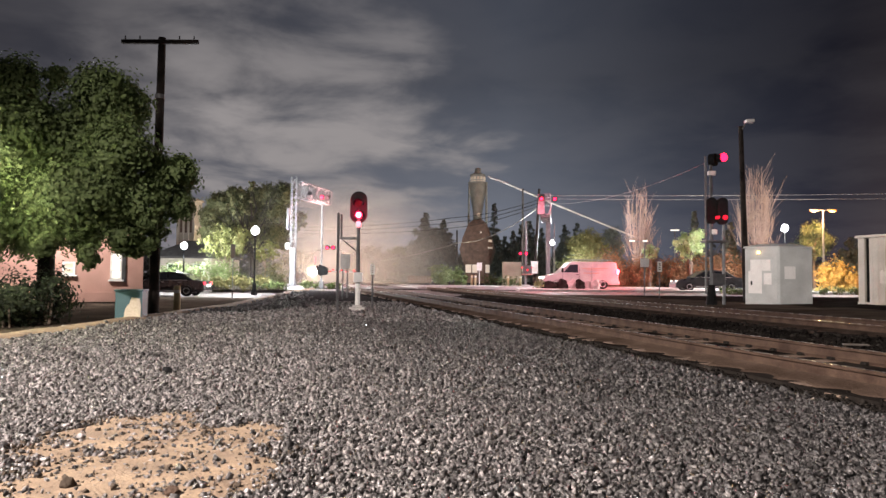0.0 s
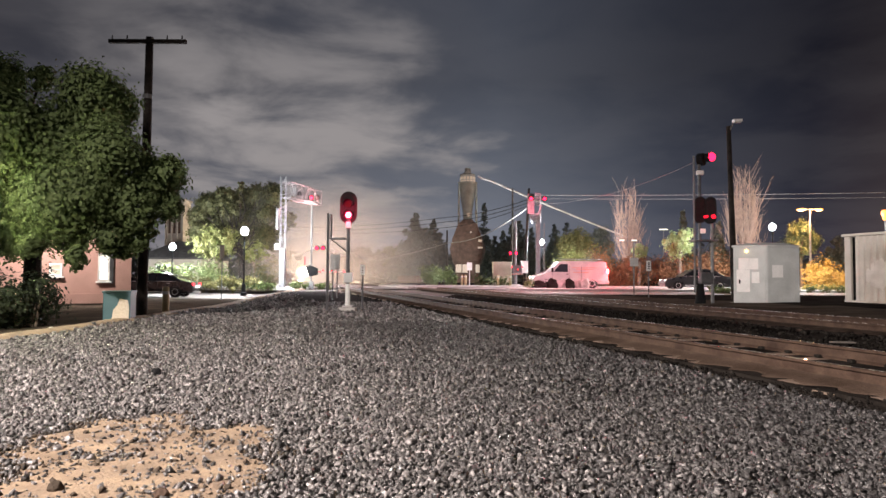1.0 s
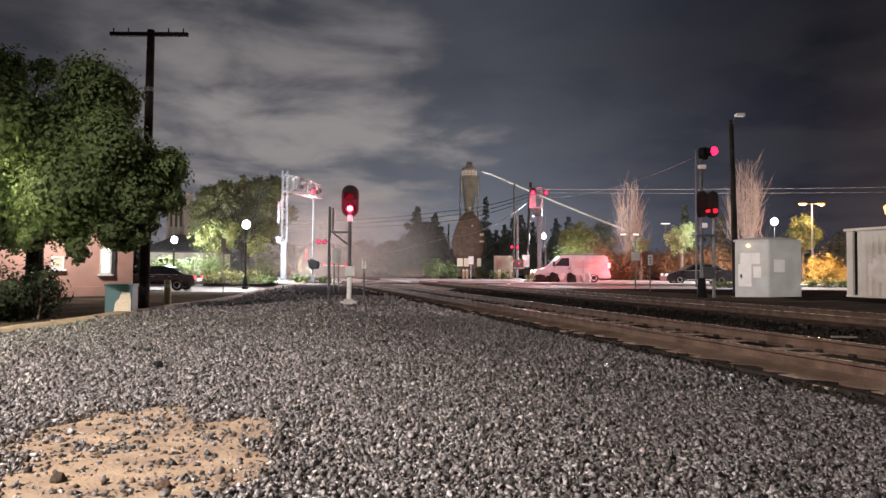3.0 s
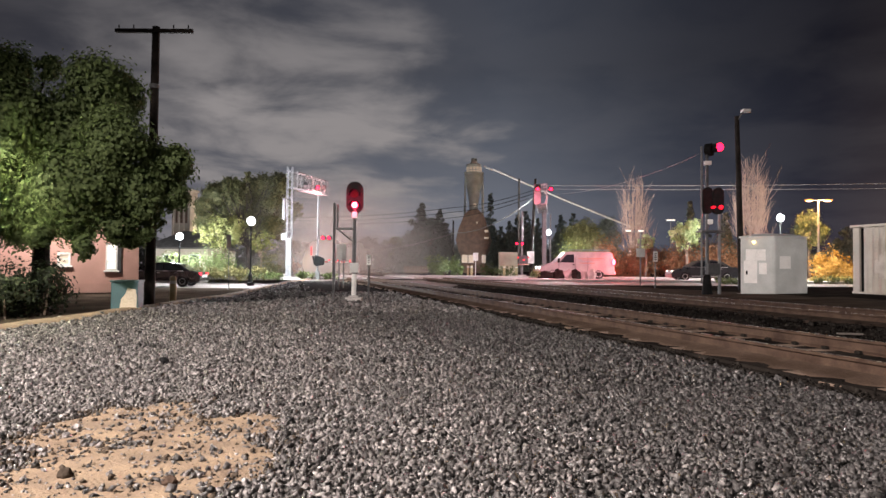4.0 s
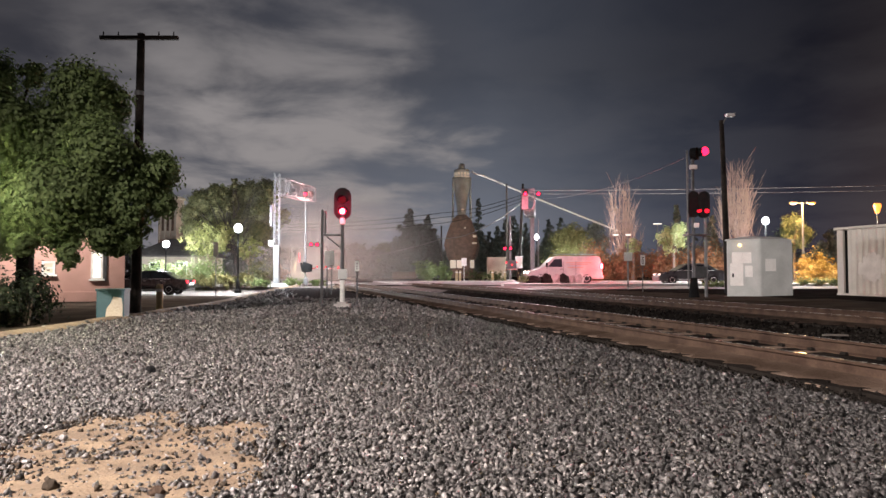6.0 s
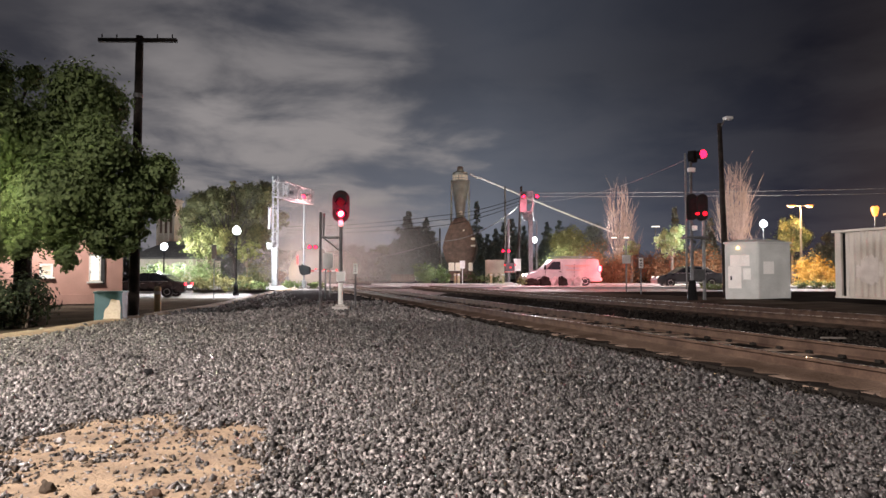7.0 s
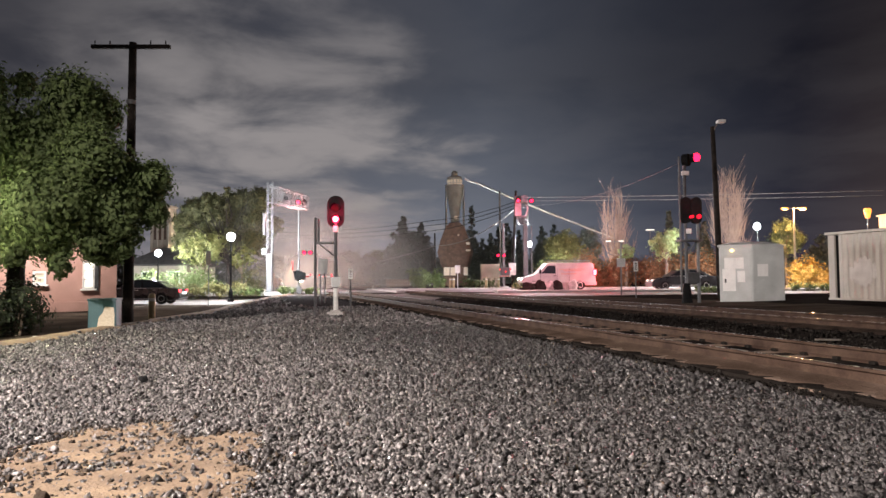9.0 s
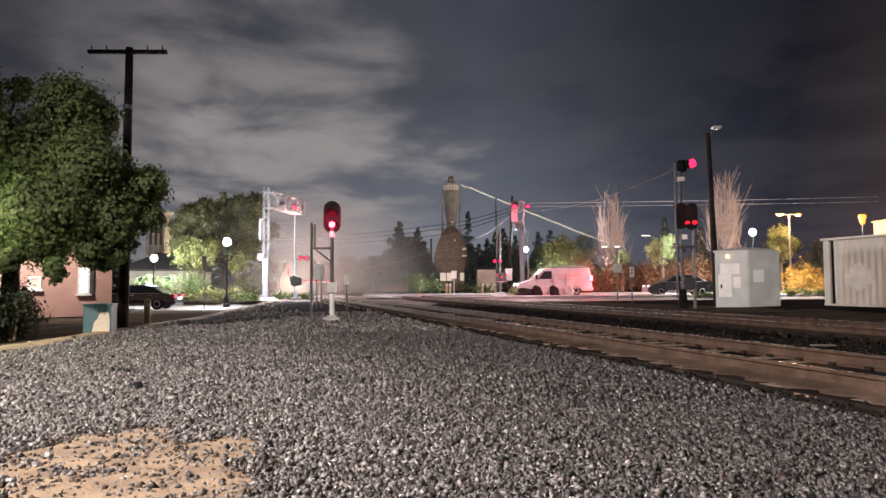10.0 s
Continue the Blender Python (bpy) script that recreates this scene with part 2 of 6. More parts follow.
LEAF_SALLOW = leafy("leaf_sallow", (0.06, 0.085, 0.045), (0.12, 0.145, 0.085), 0.3)
# leaf colour kept near black: shade under the tree is put into it
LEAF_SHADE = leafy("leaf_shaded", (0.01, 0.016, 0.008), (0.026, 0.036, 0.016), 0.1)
LEAF_OLIVE = leafy("leaf_olive", (0.085, 0.082, 0.03), (0.18, 0.165, 0.065), 0.25)
LEAF_PALE = leafy("leaf_pale_green", (0.22, 0.3, 0.12), (0.36, 0.42, 0.22), 0.3)
LEAF_RUST = leafy("leaf_rust", (0.12, 0.055, 0.028), (0.23, 0.115, 0.055), 0.2)
LIT_WHITE = glow("lamp_globe_white", (0.9, 0.95, 1.0), 14)
LIT_ORANGE = glow("lamp_globe_orange", (1.0, 0.3, 0.05), 2.2)
LIT_RED = glow("red_light", (1.0, 0.01, 0.05), 5)
LIT_RED_CORE = glow("red_light_core", (1.0, 0.32, 0.4), 9)
LIT_RED_LOW = glow("red_light_side", (1.0, 0.01, 0.03), 1.6)
LIT_HALO = glow("headlight_halo", (1.0, 0.68, 0.32), 9)
LIT_TAIL = glow("tail_light", (1.0, 0.02, 0.03), 70)
LIT_ADDED = glow("added_lamp_glow", (1.0, 0.82, 0.6), 8000)
LIT_HEAD = glow("headlight_glow", (1.0, 0.78, 0.5), 4500)
LIT_WARM = glow("lit_window", (1.0, 0.93, 0.82), 1.3)
LIT_DIM = glow("dim_lit_window", (1.0, 0.84, 0.66), 0.2)


# ---------- mesh helpers ----------
def part(name, bm, mat, parent=None, label="", smooth=False):
    """Link a bmesh as one mesh object under a thing or a part."""
    me = bpy.data.meshes.new(name)
    bmesh.ops.recalc_face_normals(bm, faces=bm.faces)
    bm.to_mesh(me)
    bm.free()
    me.materials.append(mat)
    if smooth:
        me.polygons.foreach_set("use_smooth", [True] * len(me.polygons))
    ob = new(name, me)
    if parent:
        ob.parent = parent
    return tagged(ob, label)


def thing(name, label, category, where=(0, 0, 0), turn=0, group="", kind=""):
    ob = new(name)
    ob.empty_display_size = 0.2
    ob.matrix_world = pose(*where, 0, 0, turn)
    return tagged(ob, label, category, group, kind)


def single(name, bm, mat, label, category, where=(0, 0, 0), turn=0, group="", kind="", smooth=False):
    ob = part(name, bm, mat, None, "", smooth)
    ob.matrix_world = pose(*where, 0, 0, turn)
    return tagged(ob, label, category, group, kind)


def box(bm, cx, cy, cz, sx, sy, sz, bevel=0.0, turn=None):
    """Box by centre and size."""
    r = bmesh.ops.create_cube(bm, size=1.0)
    vs = r["verts"]
    bmesh.ops.scale(bm, vec=(sx, sy, sz), verts=vs)
    if turn:
        bmesh.ops.rotate(bm, cent=(0, 0, 0), matrix=Euler([radians(a) for a in turn]).to_matrix(), verts=vs)
    bmesh.ops.translate(bm, vec=(cx, cy, cz), verts=vs)
    if bevel:
        es = list({e for v in vs for e in v.link_edges})
        bmesh.ops.bevel(bm, geom=es, offset=bevel, segments=2, affect="EDGES", profile=0.6)
    return bm


def rod(bm, a, b, r0, r1=None, seg=8):
    """Tapered round bar from a to b."""
    a, b = Vector(a), Vector(b)
    r1 = r0 if r1 is None else r1
    m = Matrix.Translation((a + b) / 2) @ (b - a).to_track_quat("Z", "Y").to_matrix().to_4x4()
    bmesh.ops.create_cone(bm, cap_ends=True, segments=seg, radius1=r0, radius2=r1, depth=(b - a).length, matrix=m)
    return bm


def ball(bm, c, r, sub=2, squash=1.0):
    bmesh.ops.create_icosphere(bm, subdivisions=sub, radius=r, matrix=Matrix.Translation(c) @ Matrix.Diagonal((1, 1, squash, 1)))
    return bm


def lathe(bm, profile, seg=16, at=(0, 0, 0), caps=True):
    """Turned shape: profile of (radius, height)."""
    rings = []
    for r, z in profile:
        rings.append([bm.verts.new((at[0] + r * math.cos(2 * math.pi * k / seg), at[1] + r * math.sin(2 * math.pi * k / seg), at[2] + z)) for k in range(seg)])
    for lo, hi in zip(rings, rings[1:]):
        for k in range(seg):
            bm.faces.new((lo[k], lo[(k + 1) % seg], hi[(k + 1) % seg], hi[k]))
    if caps:
        bm.faces.new(rings[0][::-1]), bm.faces.new(rings[-1])
    return bm


def slab(bm, outline, depth, at=(0, 0, 0), axis="y"):
    """Flat outline of (u, v) given thickness; axis y: u is x, v is z; axis z: u is x, v is y; axis x: u is y, v is z."""
    def put(u, v, w):
        return {"y": (u, w, v), "z": (u, v, w), "x": (w, u, v)}[axis]
    lo = [bm.verts.new(Vector(put(u, v, -depth / 2)) + Vector(at)) for u, v in outline]
    hi = [bm.verts.new(Vector(put(u, v, depth / 2)) + Vector(at)) for u, v in outline]
    bm.faces.new(lo), bm.faces.new(hi[::-1])
    n = len(lo)
    for k in range(n):
        bm.faces.new((lo[k], lo[(k + 1) % n], hi[(k + 1) % n], hi[k]))
    return bm


B = bmesh.new


def raw(name, verts, faces, mat, parent=None):
    """A large mesh straight from arrays."""
    me = bpy.data.meshes.new(name)
    me.vertices.add(len(verts))
    me.vertices.foreach_set("co", np.asarray(verts, np.float32).ravel())
    k = faces.shape[1]
    me.loops.add(faces.size)
    me.loops.foreach_set("vertex_index", faces.ravel().astype(np.int32))
    me.polygons.add(len(faces))
    me.polygons.foreach_set("loop_start", np.arange(0, faces.size, k, dtype=np.int32))
    me.update(calc_edges=True)
    me.materials.append(mat)
    ob = new(name, me)
    if parent:
        ob.parent = parent
    return ob


# ---------- the lie of the land ----------
TRACK_DIR, TRACK_N = (-0.2645, 0.9644), (0.9644, 0.2645)
NEAR_TRACK, FAR_TRACK = 6.28, 11.78          # distances of the two track centres from the origin, across
RAIL_HEAD = 0.14


def on_track(across, along, z=0.0):
    return (across * TRACK_N[0] + along * TRACK_DIR[0], across * TRACK_N[1] + along * TRACK_DIR[1], z)


def smooth(a, b, x):
    t = np.clip((x - a) / (b - a), 0, 1)
    return t * t * (3 - 2 * t)


def edge_x(y):
    """Where the ballast ends towards the buildings."""
    return np.interp(y, [-20, 8, 21, 37, 46], [-6.9, -6.5, -6.7, -8.9, -9.4])


def height(x, y):
    n = x * TRACK_N[0] + y * TRACK_N[1]
    left = smooth(0.0, 1.2, edge_x(y) - x)
    z = -left * (0.05 + 0.33 * smooth(19, 36, y) * (1 - smooth(44, 47, y)))
    road = smooth(44, 46.5, y) * (1 - smooth(60, 66, y))
    ditch = np.exp(-((n - 4.7) / 0.24) ** 4) * 0.07 + smooth(8.2, 8.7, n) * (1 - smooth(9.9, 10.4, n)) * 0.12
    z = z - ditch * (1 - road) * (1 - left)
    z = z - 0.06 * (smooth(4.7, 5.0, n) - smooth(13.4, 14.2, n)) * (1 - road)
    mound = 0.1 * smooth(13.6, 15.5, n) * smooth(8, 14, x) * (1 - smooth(30, 40, y))
    return z + mound * (1 - road)


def ground():
    xs = np.concatenate([[-1500, -400, -120, -60, -35], np.arange(-24, -9, 1.0), np.arange(-9, 12, 0.3), np.arange(12, 36, 1.0), [45, 70, 140, 400, 1500]])
    ys = np.concatenate([[-400, -60, -20, -8], np.arange(-2, 22, 0.3), np.arange(22, 70, 1.0), [80, 110, 160, 260, 500, 1000, 2500]])
    gx, gy = np.meshgrid(xs, ys)
    gz = height(gx, gy) - 0.012
    v = np.stack([gx, gy, gz], -1).reshape(-1, 3)
    w = len(xs)
    i = (np.arange(len(ys) - 1)[:, None] * w + np.arange(w - 1)[None]).ravel()
    f = np.stack([i, i + 1, i + 1 + w, i + w], 1)
    me_ob = raw("ground", v, f, BALLAST)
    me = me_ob.data
    for m in (DUST, SOIL, PATHWAY, COAL, EARTH):
        me.materials.append(m)
    c = v[f].mean(1)
    n = c[:, 0] * TRACK_N[0] + c[:, 1] * TRACK_N[1]
    idx = np.zeros(len(f), np.int32)
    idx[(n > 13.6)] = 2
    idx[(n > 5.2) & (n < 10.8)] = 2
    idx[(n > 4.45) & (c[:, 1] > 37)] = 3
    idx[(n > 12.9) & (n < 18.0) & (c[:, 1] < 36)] = 5
    idx[(c[:, 0] < edge_x(c[:, 1]) - 0.1)] = 3
    idx[(c[:, 0] < edge_x(c[:, 1]) - 0.1) & (c[:, 1] < 38.5)] = 5
    idx[(c[:, 1] > 40.5) & (c[:, 1] <= 46)] = 3
    idx[c[:, 1] > 46] = 2
    me.polygons.foreach_set("material_index", idx)
    me.polygons.foreach_set("use_smooth", [True] * len(f))
    tagged(me_ob, "dark grey ballast yard running out into soil and paving", "ground", kind="structure")


ground()


def sheet(name, xs, ys, mat, lift, label, category, fn=height):
    gx, gy = np.meshgrid(xs, ys)
    v = np.stack([gx, gy, fn(gx, gy) + lift], -1).reshape(-1, 3)
    w = len(xs)
    i = (np.arange(len(ys) - 1)[:, None] * w + np.arange(w - 1)[None]).ravel()
    ob = raw(name, v, np.stack([i, i + 1, i + 1 + w, i + w], 1), mat)
    return tagged(ob, label, category, kind="structure")


sheet("road", np.linspace(-90, 90, 60), np.linspace(47.2, 57.5, 8), ASPHALT, 0.03, "asphalt road crossing the railway, wet-looking under the lamps", "road", lambda x, y: x * 0)


def pavements():
    for name, x0, x1, y0, y1 in (("pavement_near_left", -60, -9.2, 45.2, 47.2), ("pavement_near_right", 4.5, 60, 44.8, 47.2), ("pavement_far_left", -60, -14, 57.5, 59.5), ("pavement_far_right", -2, 60, 57.5, 59.5)):
        bm = B()
        box(bm, (x0 + x1) / 2, (y0 + y1) / 2, 0.03, x1 - x0, y1 - y0, 0.22, 0.03)
        single(name, bm, CONCRETE, "pale concrete pavement with a raised kerb", "pavement", kind="structure")


pavements()


# ---------- tracks ----------
def rail_mesh(length):
    bm = B()
    prof = [(-0.07, -0.17), (0.07, -0.17), (0.07, -0.155), (0.012, -0.135), (0.012, -0.045), (0.035, -0.03), (0.035, -0.006), (0.026, 0.0), (-0.026, 0.0), (-0.035, -0.006), (-0.035, -0.03), (-0.012, -0.045), (-0.012, -0.135), (-0.07, -0.155)]
    slab(bm, prof, length)
    return bm


def track(name, across, label, wood):
    root = thing(name, label, "railway track", kind="structure")
    angle = math.degrees(math.atan2(-TRACK_DIR[0], TRACK_DIR[1]))
    for side in (-0.7175 - 0.035, 0.7175 + 0.035):
        bm = rail_mesh(240)
        r = part("rail", bm, RAIL_SIDE, root)
        r.matrix_basis = pose(*on_track(across + side, 95, RAIL_HEAD), 0, 0, angle)
        head = B()
        box(head, 0, 0, 0.0015, 0.024, 240, 0.003)
        h = part("rail_head", head, RAIL_TOP, r, "polished running surface")
    bm = B()
    box(bm, 0, 0, -0.11, 2.5, 0.27, 0.2, 0.015)
    first = part("sleeper", bm, wood, root)
    rng = random.Random(int(across * 100))
    for k in range(110):
        s = first if k == 0 else new("sleeper", first.data)
        s.parent = root
        jitter = rng.uniform(-0.11, 0.11)
        s.matrix_basis = pose(*on_track(across + jitter, -6 + k * 0.5, -0.022 + rng.uniform(-0.012, 0.012)), 0, 0, angle + rng.uniform(-1, 1))
    # black fill between the sleepers
    fill = B()
    box(fill, 0, 0, -0.145, 2.56, 240, 0.22)
    f = part("ballast_fill", fill, COAL, root)
    f.matrix_basis = pose(*on_track(across, 95, 0.0), 0, 0, angle)
    # dust banked against the outer foot of the rail
    if wood is FAR_SLEEPER:
        side_mat = FAR_SLEEPER
    else:
        side_mat = DUST
    along = np.arange(-120, 120, 0.1)
    prof = np.array([(0.0, -0.1), (0.03, -0.036), (0.12, -0.02), (0.26, -0.004), (0.38, 0.015), (0.41, 0.02)])
    wear = 0.11 * np.sin(2 * np.pi * along / 0.5) + 0.05 * np.sin(4.3 * along) + 0.035 * np.sin(23.0 * along + 1)
    u = -1.2 + prof[None, :, 0] + (wear + 0.06)[:, None] * np.linspace(1, 0, 6)[None]
    v = np.stack([u, np.repeat(along[:, None], 6, 1), np.repeat(prof[None, :, 1], len(along), 0)], -1).reshape(-1, 3)
    q = (np.arange(len(along) - 1)[:, None] * 6 + np.arange(5)[None]).ravel()
    d = raw("dust_bank", v, np.stack([q, q + 1, q + 7, q + 6], 1), side_mat, root)
    tagged(d, "brown dust banked against the rail")
    d.matrix_basis = pose(*on_track(across, 95, 0.0), 0, 0, angle)
    # clips beside the rails
    clip = B()
    box(clip, 0, 0, 0.02, 0.06, 0.08, 0.04, 0.012)
    base = part("rail_clip", clip, TOE, root)
    first_done = False
    for k in range(70):
        for side in (-0.63, 0.63, 0.86):
            c = base if not first_done else new("rail_clip", base.data)
            first_done = True
            c.parent = root
            c.matrix_basis = pose(*on_track(across + side, -3 + k * 0.5, -0.025), 0, 0, angle)


track("near_track", NEAR_TRACK, "railway track with brown dusty sleepers and shiny rail heads", SLEEPER)
track("far_track", FAR_TRACK, "second railway track with polished rails beside the cabinets", FAR_SLEEPER)


def crossing_panels():
    angle = math.degrees(math.atan2(-TRACK_DIR[0], TRACK_DIR[1]))
    for across in (NEAR_TRACK, FAR_TRACK):
        for off, w in ((-1.15, 0.66), (0, 1.26), (1.15, 0.66)):
            bm = B()
            box(bm, 0, 0, 0, w, 12.5, 0.16, 0.02)
            single("crossing_panel", bm, CONCRETE, "worn concrete level-crossing panel between the rails", "crossing panel", on_track(across + off, 53.0, RAIL_HEAD - 0.085), angle, "crossing panels", kind="structure")


crossing_panels()


# ---------- gravel ----------
def stone_shapes(rng, count=32):
    """Crushed stone: skewed wedges with flat broken faces."""
    v = np.array([(c * 0.95, s * 0.95, z) for z in (-0.8, 0.8) for c, s in ((1, 0), (-0.5, 0.87), (-0.5, -0.87))])
    f = np.array([(0, 2, 1), (3, 4, 5), (0, 1, 4), (0, 4, 3), (1, 2, 5), (1, 5, 4), (2, 0, 3), (2, 3, 5)])
    return [(v + rng.uniform(-0.4, 0.4, v.shape)) * rng.uniform(0.6, 1.35, (1, 3)) for _ in range(count)], f


def sand_amount(x, y):
    """1 inside the bare sandy patch, 0 outside."""
    a = ((x + 1.64 + 0.12 * (y - 3.1)) / 0.86) ** 2 + ((y - 3.0) / 2.15) ** 2
    wob = 0.3 * np.sin(3.1 * x + 1.3 * y) * np.sin(2.3 * y - 1.7 * x) + 0.2 * np.sin(7.3 * x - 4.1 * y) + 0.13 * np.sin(13 * x + 9 * y)
    return 1 - smooth(0.45, 1.25, a + wob)


def scatter(name, y0, y1, density, size, inside, seed, label, mat=STONE, wedge=True):
    rng = np.random.default_rng(seed)
    shapes, tri = stone_shapes(rng)
    w0, w1 = (-0.78 * y1 - 1, 0.78 * y1 + 1) if wedge else (-7.5, 5.5)
    count = int((y1 - y0) * (w1 - w0) * density)
    x, y = rng.uniform(w0, w1, count), rng.uniform(y0, y1, count)
    keep = inside(x, y, rng) & (((np.abs(x) < 0.76 * y + 0.8) & (y > 2.2)) == wedge)
    x, y = x[keep], y[keep]
    n = len(x)
    s = size * np.minimum(rng.lognormal(-0.04, 0.38, n), 1.9)
    z = height(x, y) + s * rng.uniform(-0.25, 1.0, n)
    q = rng.normal(size=(n, 4))
    q /= np.linalg.norm(q, axis=1, keepdims=True)
    a, b, c, d = q.T
    R = np.stack([1 - 2 * (c * c + d * d), 2 * (b * c - a * d), 2 * (b * d + a * c), 2 * (b * c + a * d), 1 - 2 * (b * b + d * d), 2 * (c * d - a * b), 2 * (b * d - a * c), 2 * (c * d + a * b), 1 - 2 * (b * b + c * c)], 1).reshape(n, 3, 3)
    base = np.stack(shapes)[rng.integers(0, len(shapes), n)]
    v = np.einsum("nij,nkj->nki", R, base) * s[:, None, None] + np.stack([x, y, z], 1)[:, None]
    f = tri[None] + (np.arange(n) * base.shape[1])[:, None, None]
    ob = raw(name, v.reshape(-1, 3), f.reshape(-1, 3), mat)
    return tagged(ob, label, "gravel", kind="stuff")


def across_of(x, y):
    return x * TRACK_N[0] + y * TRACK_N[1]


def dark_share(x, y):
    """Share of dark stones: more towards the rails; rising with distance paints fading light."""
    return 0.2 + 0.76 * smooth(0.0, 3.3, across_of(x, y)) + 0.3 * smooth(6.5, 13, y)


def yard_dark(x, y, rng):
    return yard(x, y, rng, True)


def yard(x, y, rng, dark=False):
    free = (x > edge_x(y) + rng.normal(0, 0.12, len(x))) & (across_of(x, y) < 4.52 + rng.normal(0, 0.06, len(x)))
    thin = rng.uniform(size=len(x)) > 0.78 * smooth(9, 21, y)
    free = free & thin & ((rng.uniform(size=len(x)) < dark_share(x, y)) == dark)
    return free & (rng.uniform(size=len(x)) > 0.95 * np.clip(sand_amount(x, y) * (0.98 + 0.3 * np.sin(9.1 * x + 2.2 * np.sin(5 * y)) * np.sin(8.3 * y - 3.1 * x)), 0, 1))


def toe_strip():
    """Black strip of ground along the sleeper ends."""
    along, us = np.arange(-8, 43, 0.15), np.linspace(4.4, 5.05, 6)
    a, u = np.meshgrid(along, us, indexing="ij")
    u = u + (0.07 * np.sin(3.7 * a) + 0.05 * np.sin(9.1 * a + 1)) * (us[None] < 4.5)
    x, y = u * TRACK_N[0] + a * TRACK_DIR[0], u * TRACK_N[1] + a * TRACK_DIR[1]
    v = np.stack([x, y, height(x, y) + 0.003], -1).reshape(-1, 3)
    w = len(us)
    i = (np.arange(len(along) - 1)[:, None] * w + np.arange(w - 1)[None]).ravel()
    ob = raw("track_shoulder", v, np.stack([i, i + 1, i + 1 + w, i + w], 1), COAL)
    tagged(ob, "black strip of ground beside the sleeper ends", "ground", kind="structure")


toe_strip()


def between(x, y, rng):
    n = across_of(x, y)
    return (n > 7.3) & (n < 10.7) | (n > 12.9) & (n < 13.8)


scatter("gravel_near", 2.2, 5.6, 4500, 0.0104, yard, 1, "grey crushed ballast stones with pale broken faces", STONE)
scatter("gravel_around", -3.5, 8.0, 430, 0.02, yard, 9, "grey crushed ballast stones with pale broken faces", STONE, False)
scatter("gravel_middle", 5.6, 11.0, 2200, 0.0124, yard, 2, "grey crushed ballast stones with pale broken faces", STONE)
scatter("gravel_far", 11.0, 22.0, 620, 0.021, yard, 3, "dark grey crushed ballast stones", STONE_DULL)
scatter("gravel_farthest", 22.0, 40.5, 330, 0.028, yard, 4, "dark grey crushed ballast stones", STONE_DULL)
scatter("dark_gravel_near", 2.2, 5.6, 4500, 0.0104, yard_dark, 11, "dark ballast stones", DARK_STONE)
scatter("dark_gravel_far", 5.6, 14.0, 1250, 0.0148, yard_dark, 12, "dark ballast stones", DARK_STONE)
scatter("dark_gravel_farthest", 14.0, 24.0, 520, 0.024, yard_dark, 13, "dark ballast stones", STONE_DULL)
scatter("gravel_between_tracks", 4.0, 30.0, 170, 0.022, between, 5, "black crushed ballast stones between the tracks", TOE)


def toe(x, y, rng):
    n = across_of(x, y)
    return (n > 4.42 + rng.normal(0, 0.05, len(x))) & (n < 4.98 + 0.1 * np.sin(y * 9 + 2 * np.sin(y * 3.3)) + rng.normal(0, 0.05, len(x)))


scatter("gravel_toe", 3.0, 26.0, 800, 0.015, toe, 6, "black stones below the sleeper ends", TOE)


def sand_patch():
    xs, ys = np.arange(-4.6, 0.6, 0.06), np.arange(1.2, 6.2, 0.06)
    gx, gy = np.meshgrid(xs, ys)
    k = sand_amount(gx, gy)
    z = height(gx, gy) - 0.03 + 0.036 * k + 0.004 * np.sin(23 * gx + 5 * gy) * np.sin(19 * gy)
    v = np.stack([gx, gy, z], -1).reshape(-1, 3)
    w = len(xs)
    i = (np.arange(len(ys) - 1)[:, None] * w + np.arange(w - 1)[None]).ravel()
    ob = raw("sand_patch", v, np.stack([i, i + 1, i + 1 + w, i + w], 1), SAND)
    ob.data.polygons.foreach_set("use_smooth", [True] * len(ob.data.polygons))
    tagged(ob, "bare tan sandy patch strewn with ballast stones", "sand", kind="stuff")


sand_patch()


def on_sand(x, y, rng):
    return (sand_amount(x, y) > 0.3) & (rng.uniform(size=len(x)) < 0.22 + 0.6 * smooth(0.1, 0.6, np.sin(6.1 * x + 2.7 * np.sin(2.9 * y)) * np.sin(5.3 * y - 2.1 * x + 1)))


scatter("sand_pebbles", 2.2, 5.6, 360, 0.008, on_sand, 7, "small grey pebbles strewn over the sand", STONE)
scatter("dark_sand_pebbles", 2.2, 5.6, 900, 0.0088, on_sand, 8, "small dark brown stones strewn over the sand", EARTH)


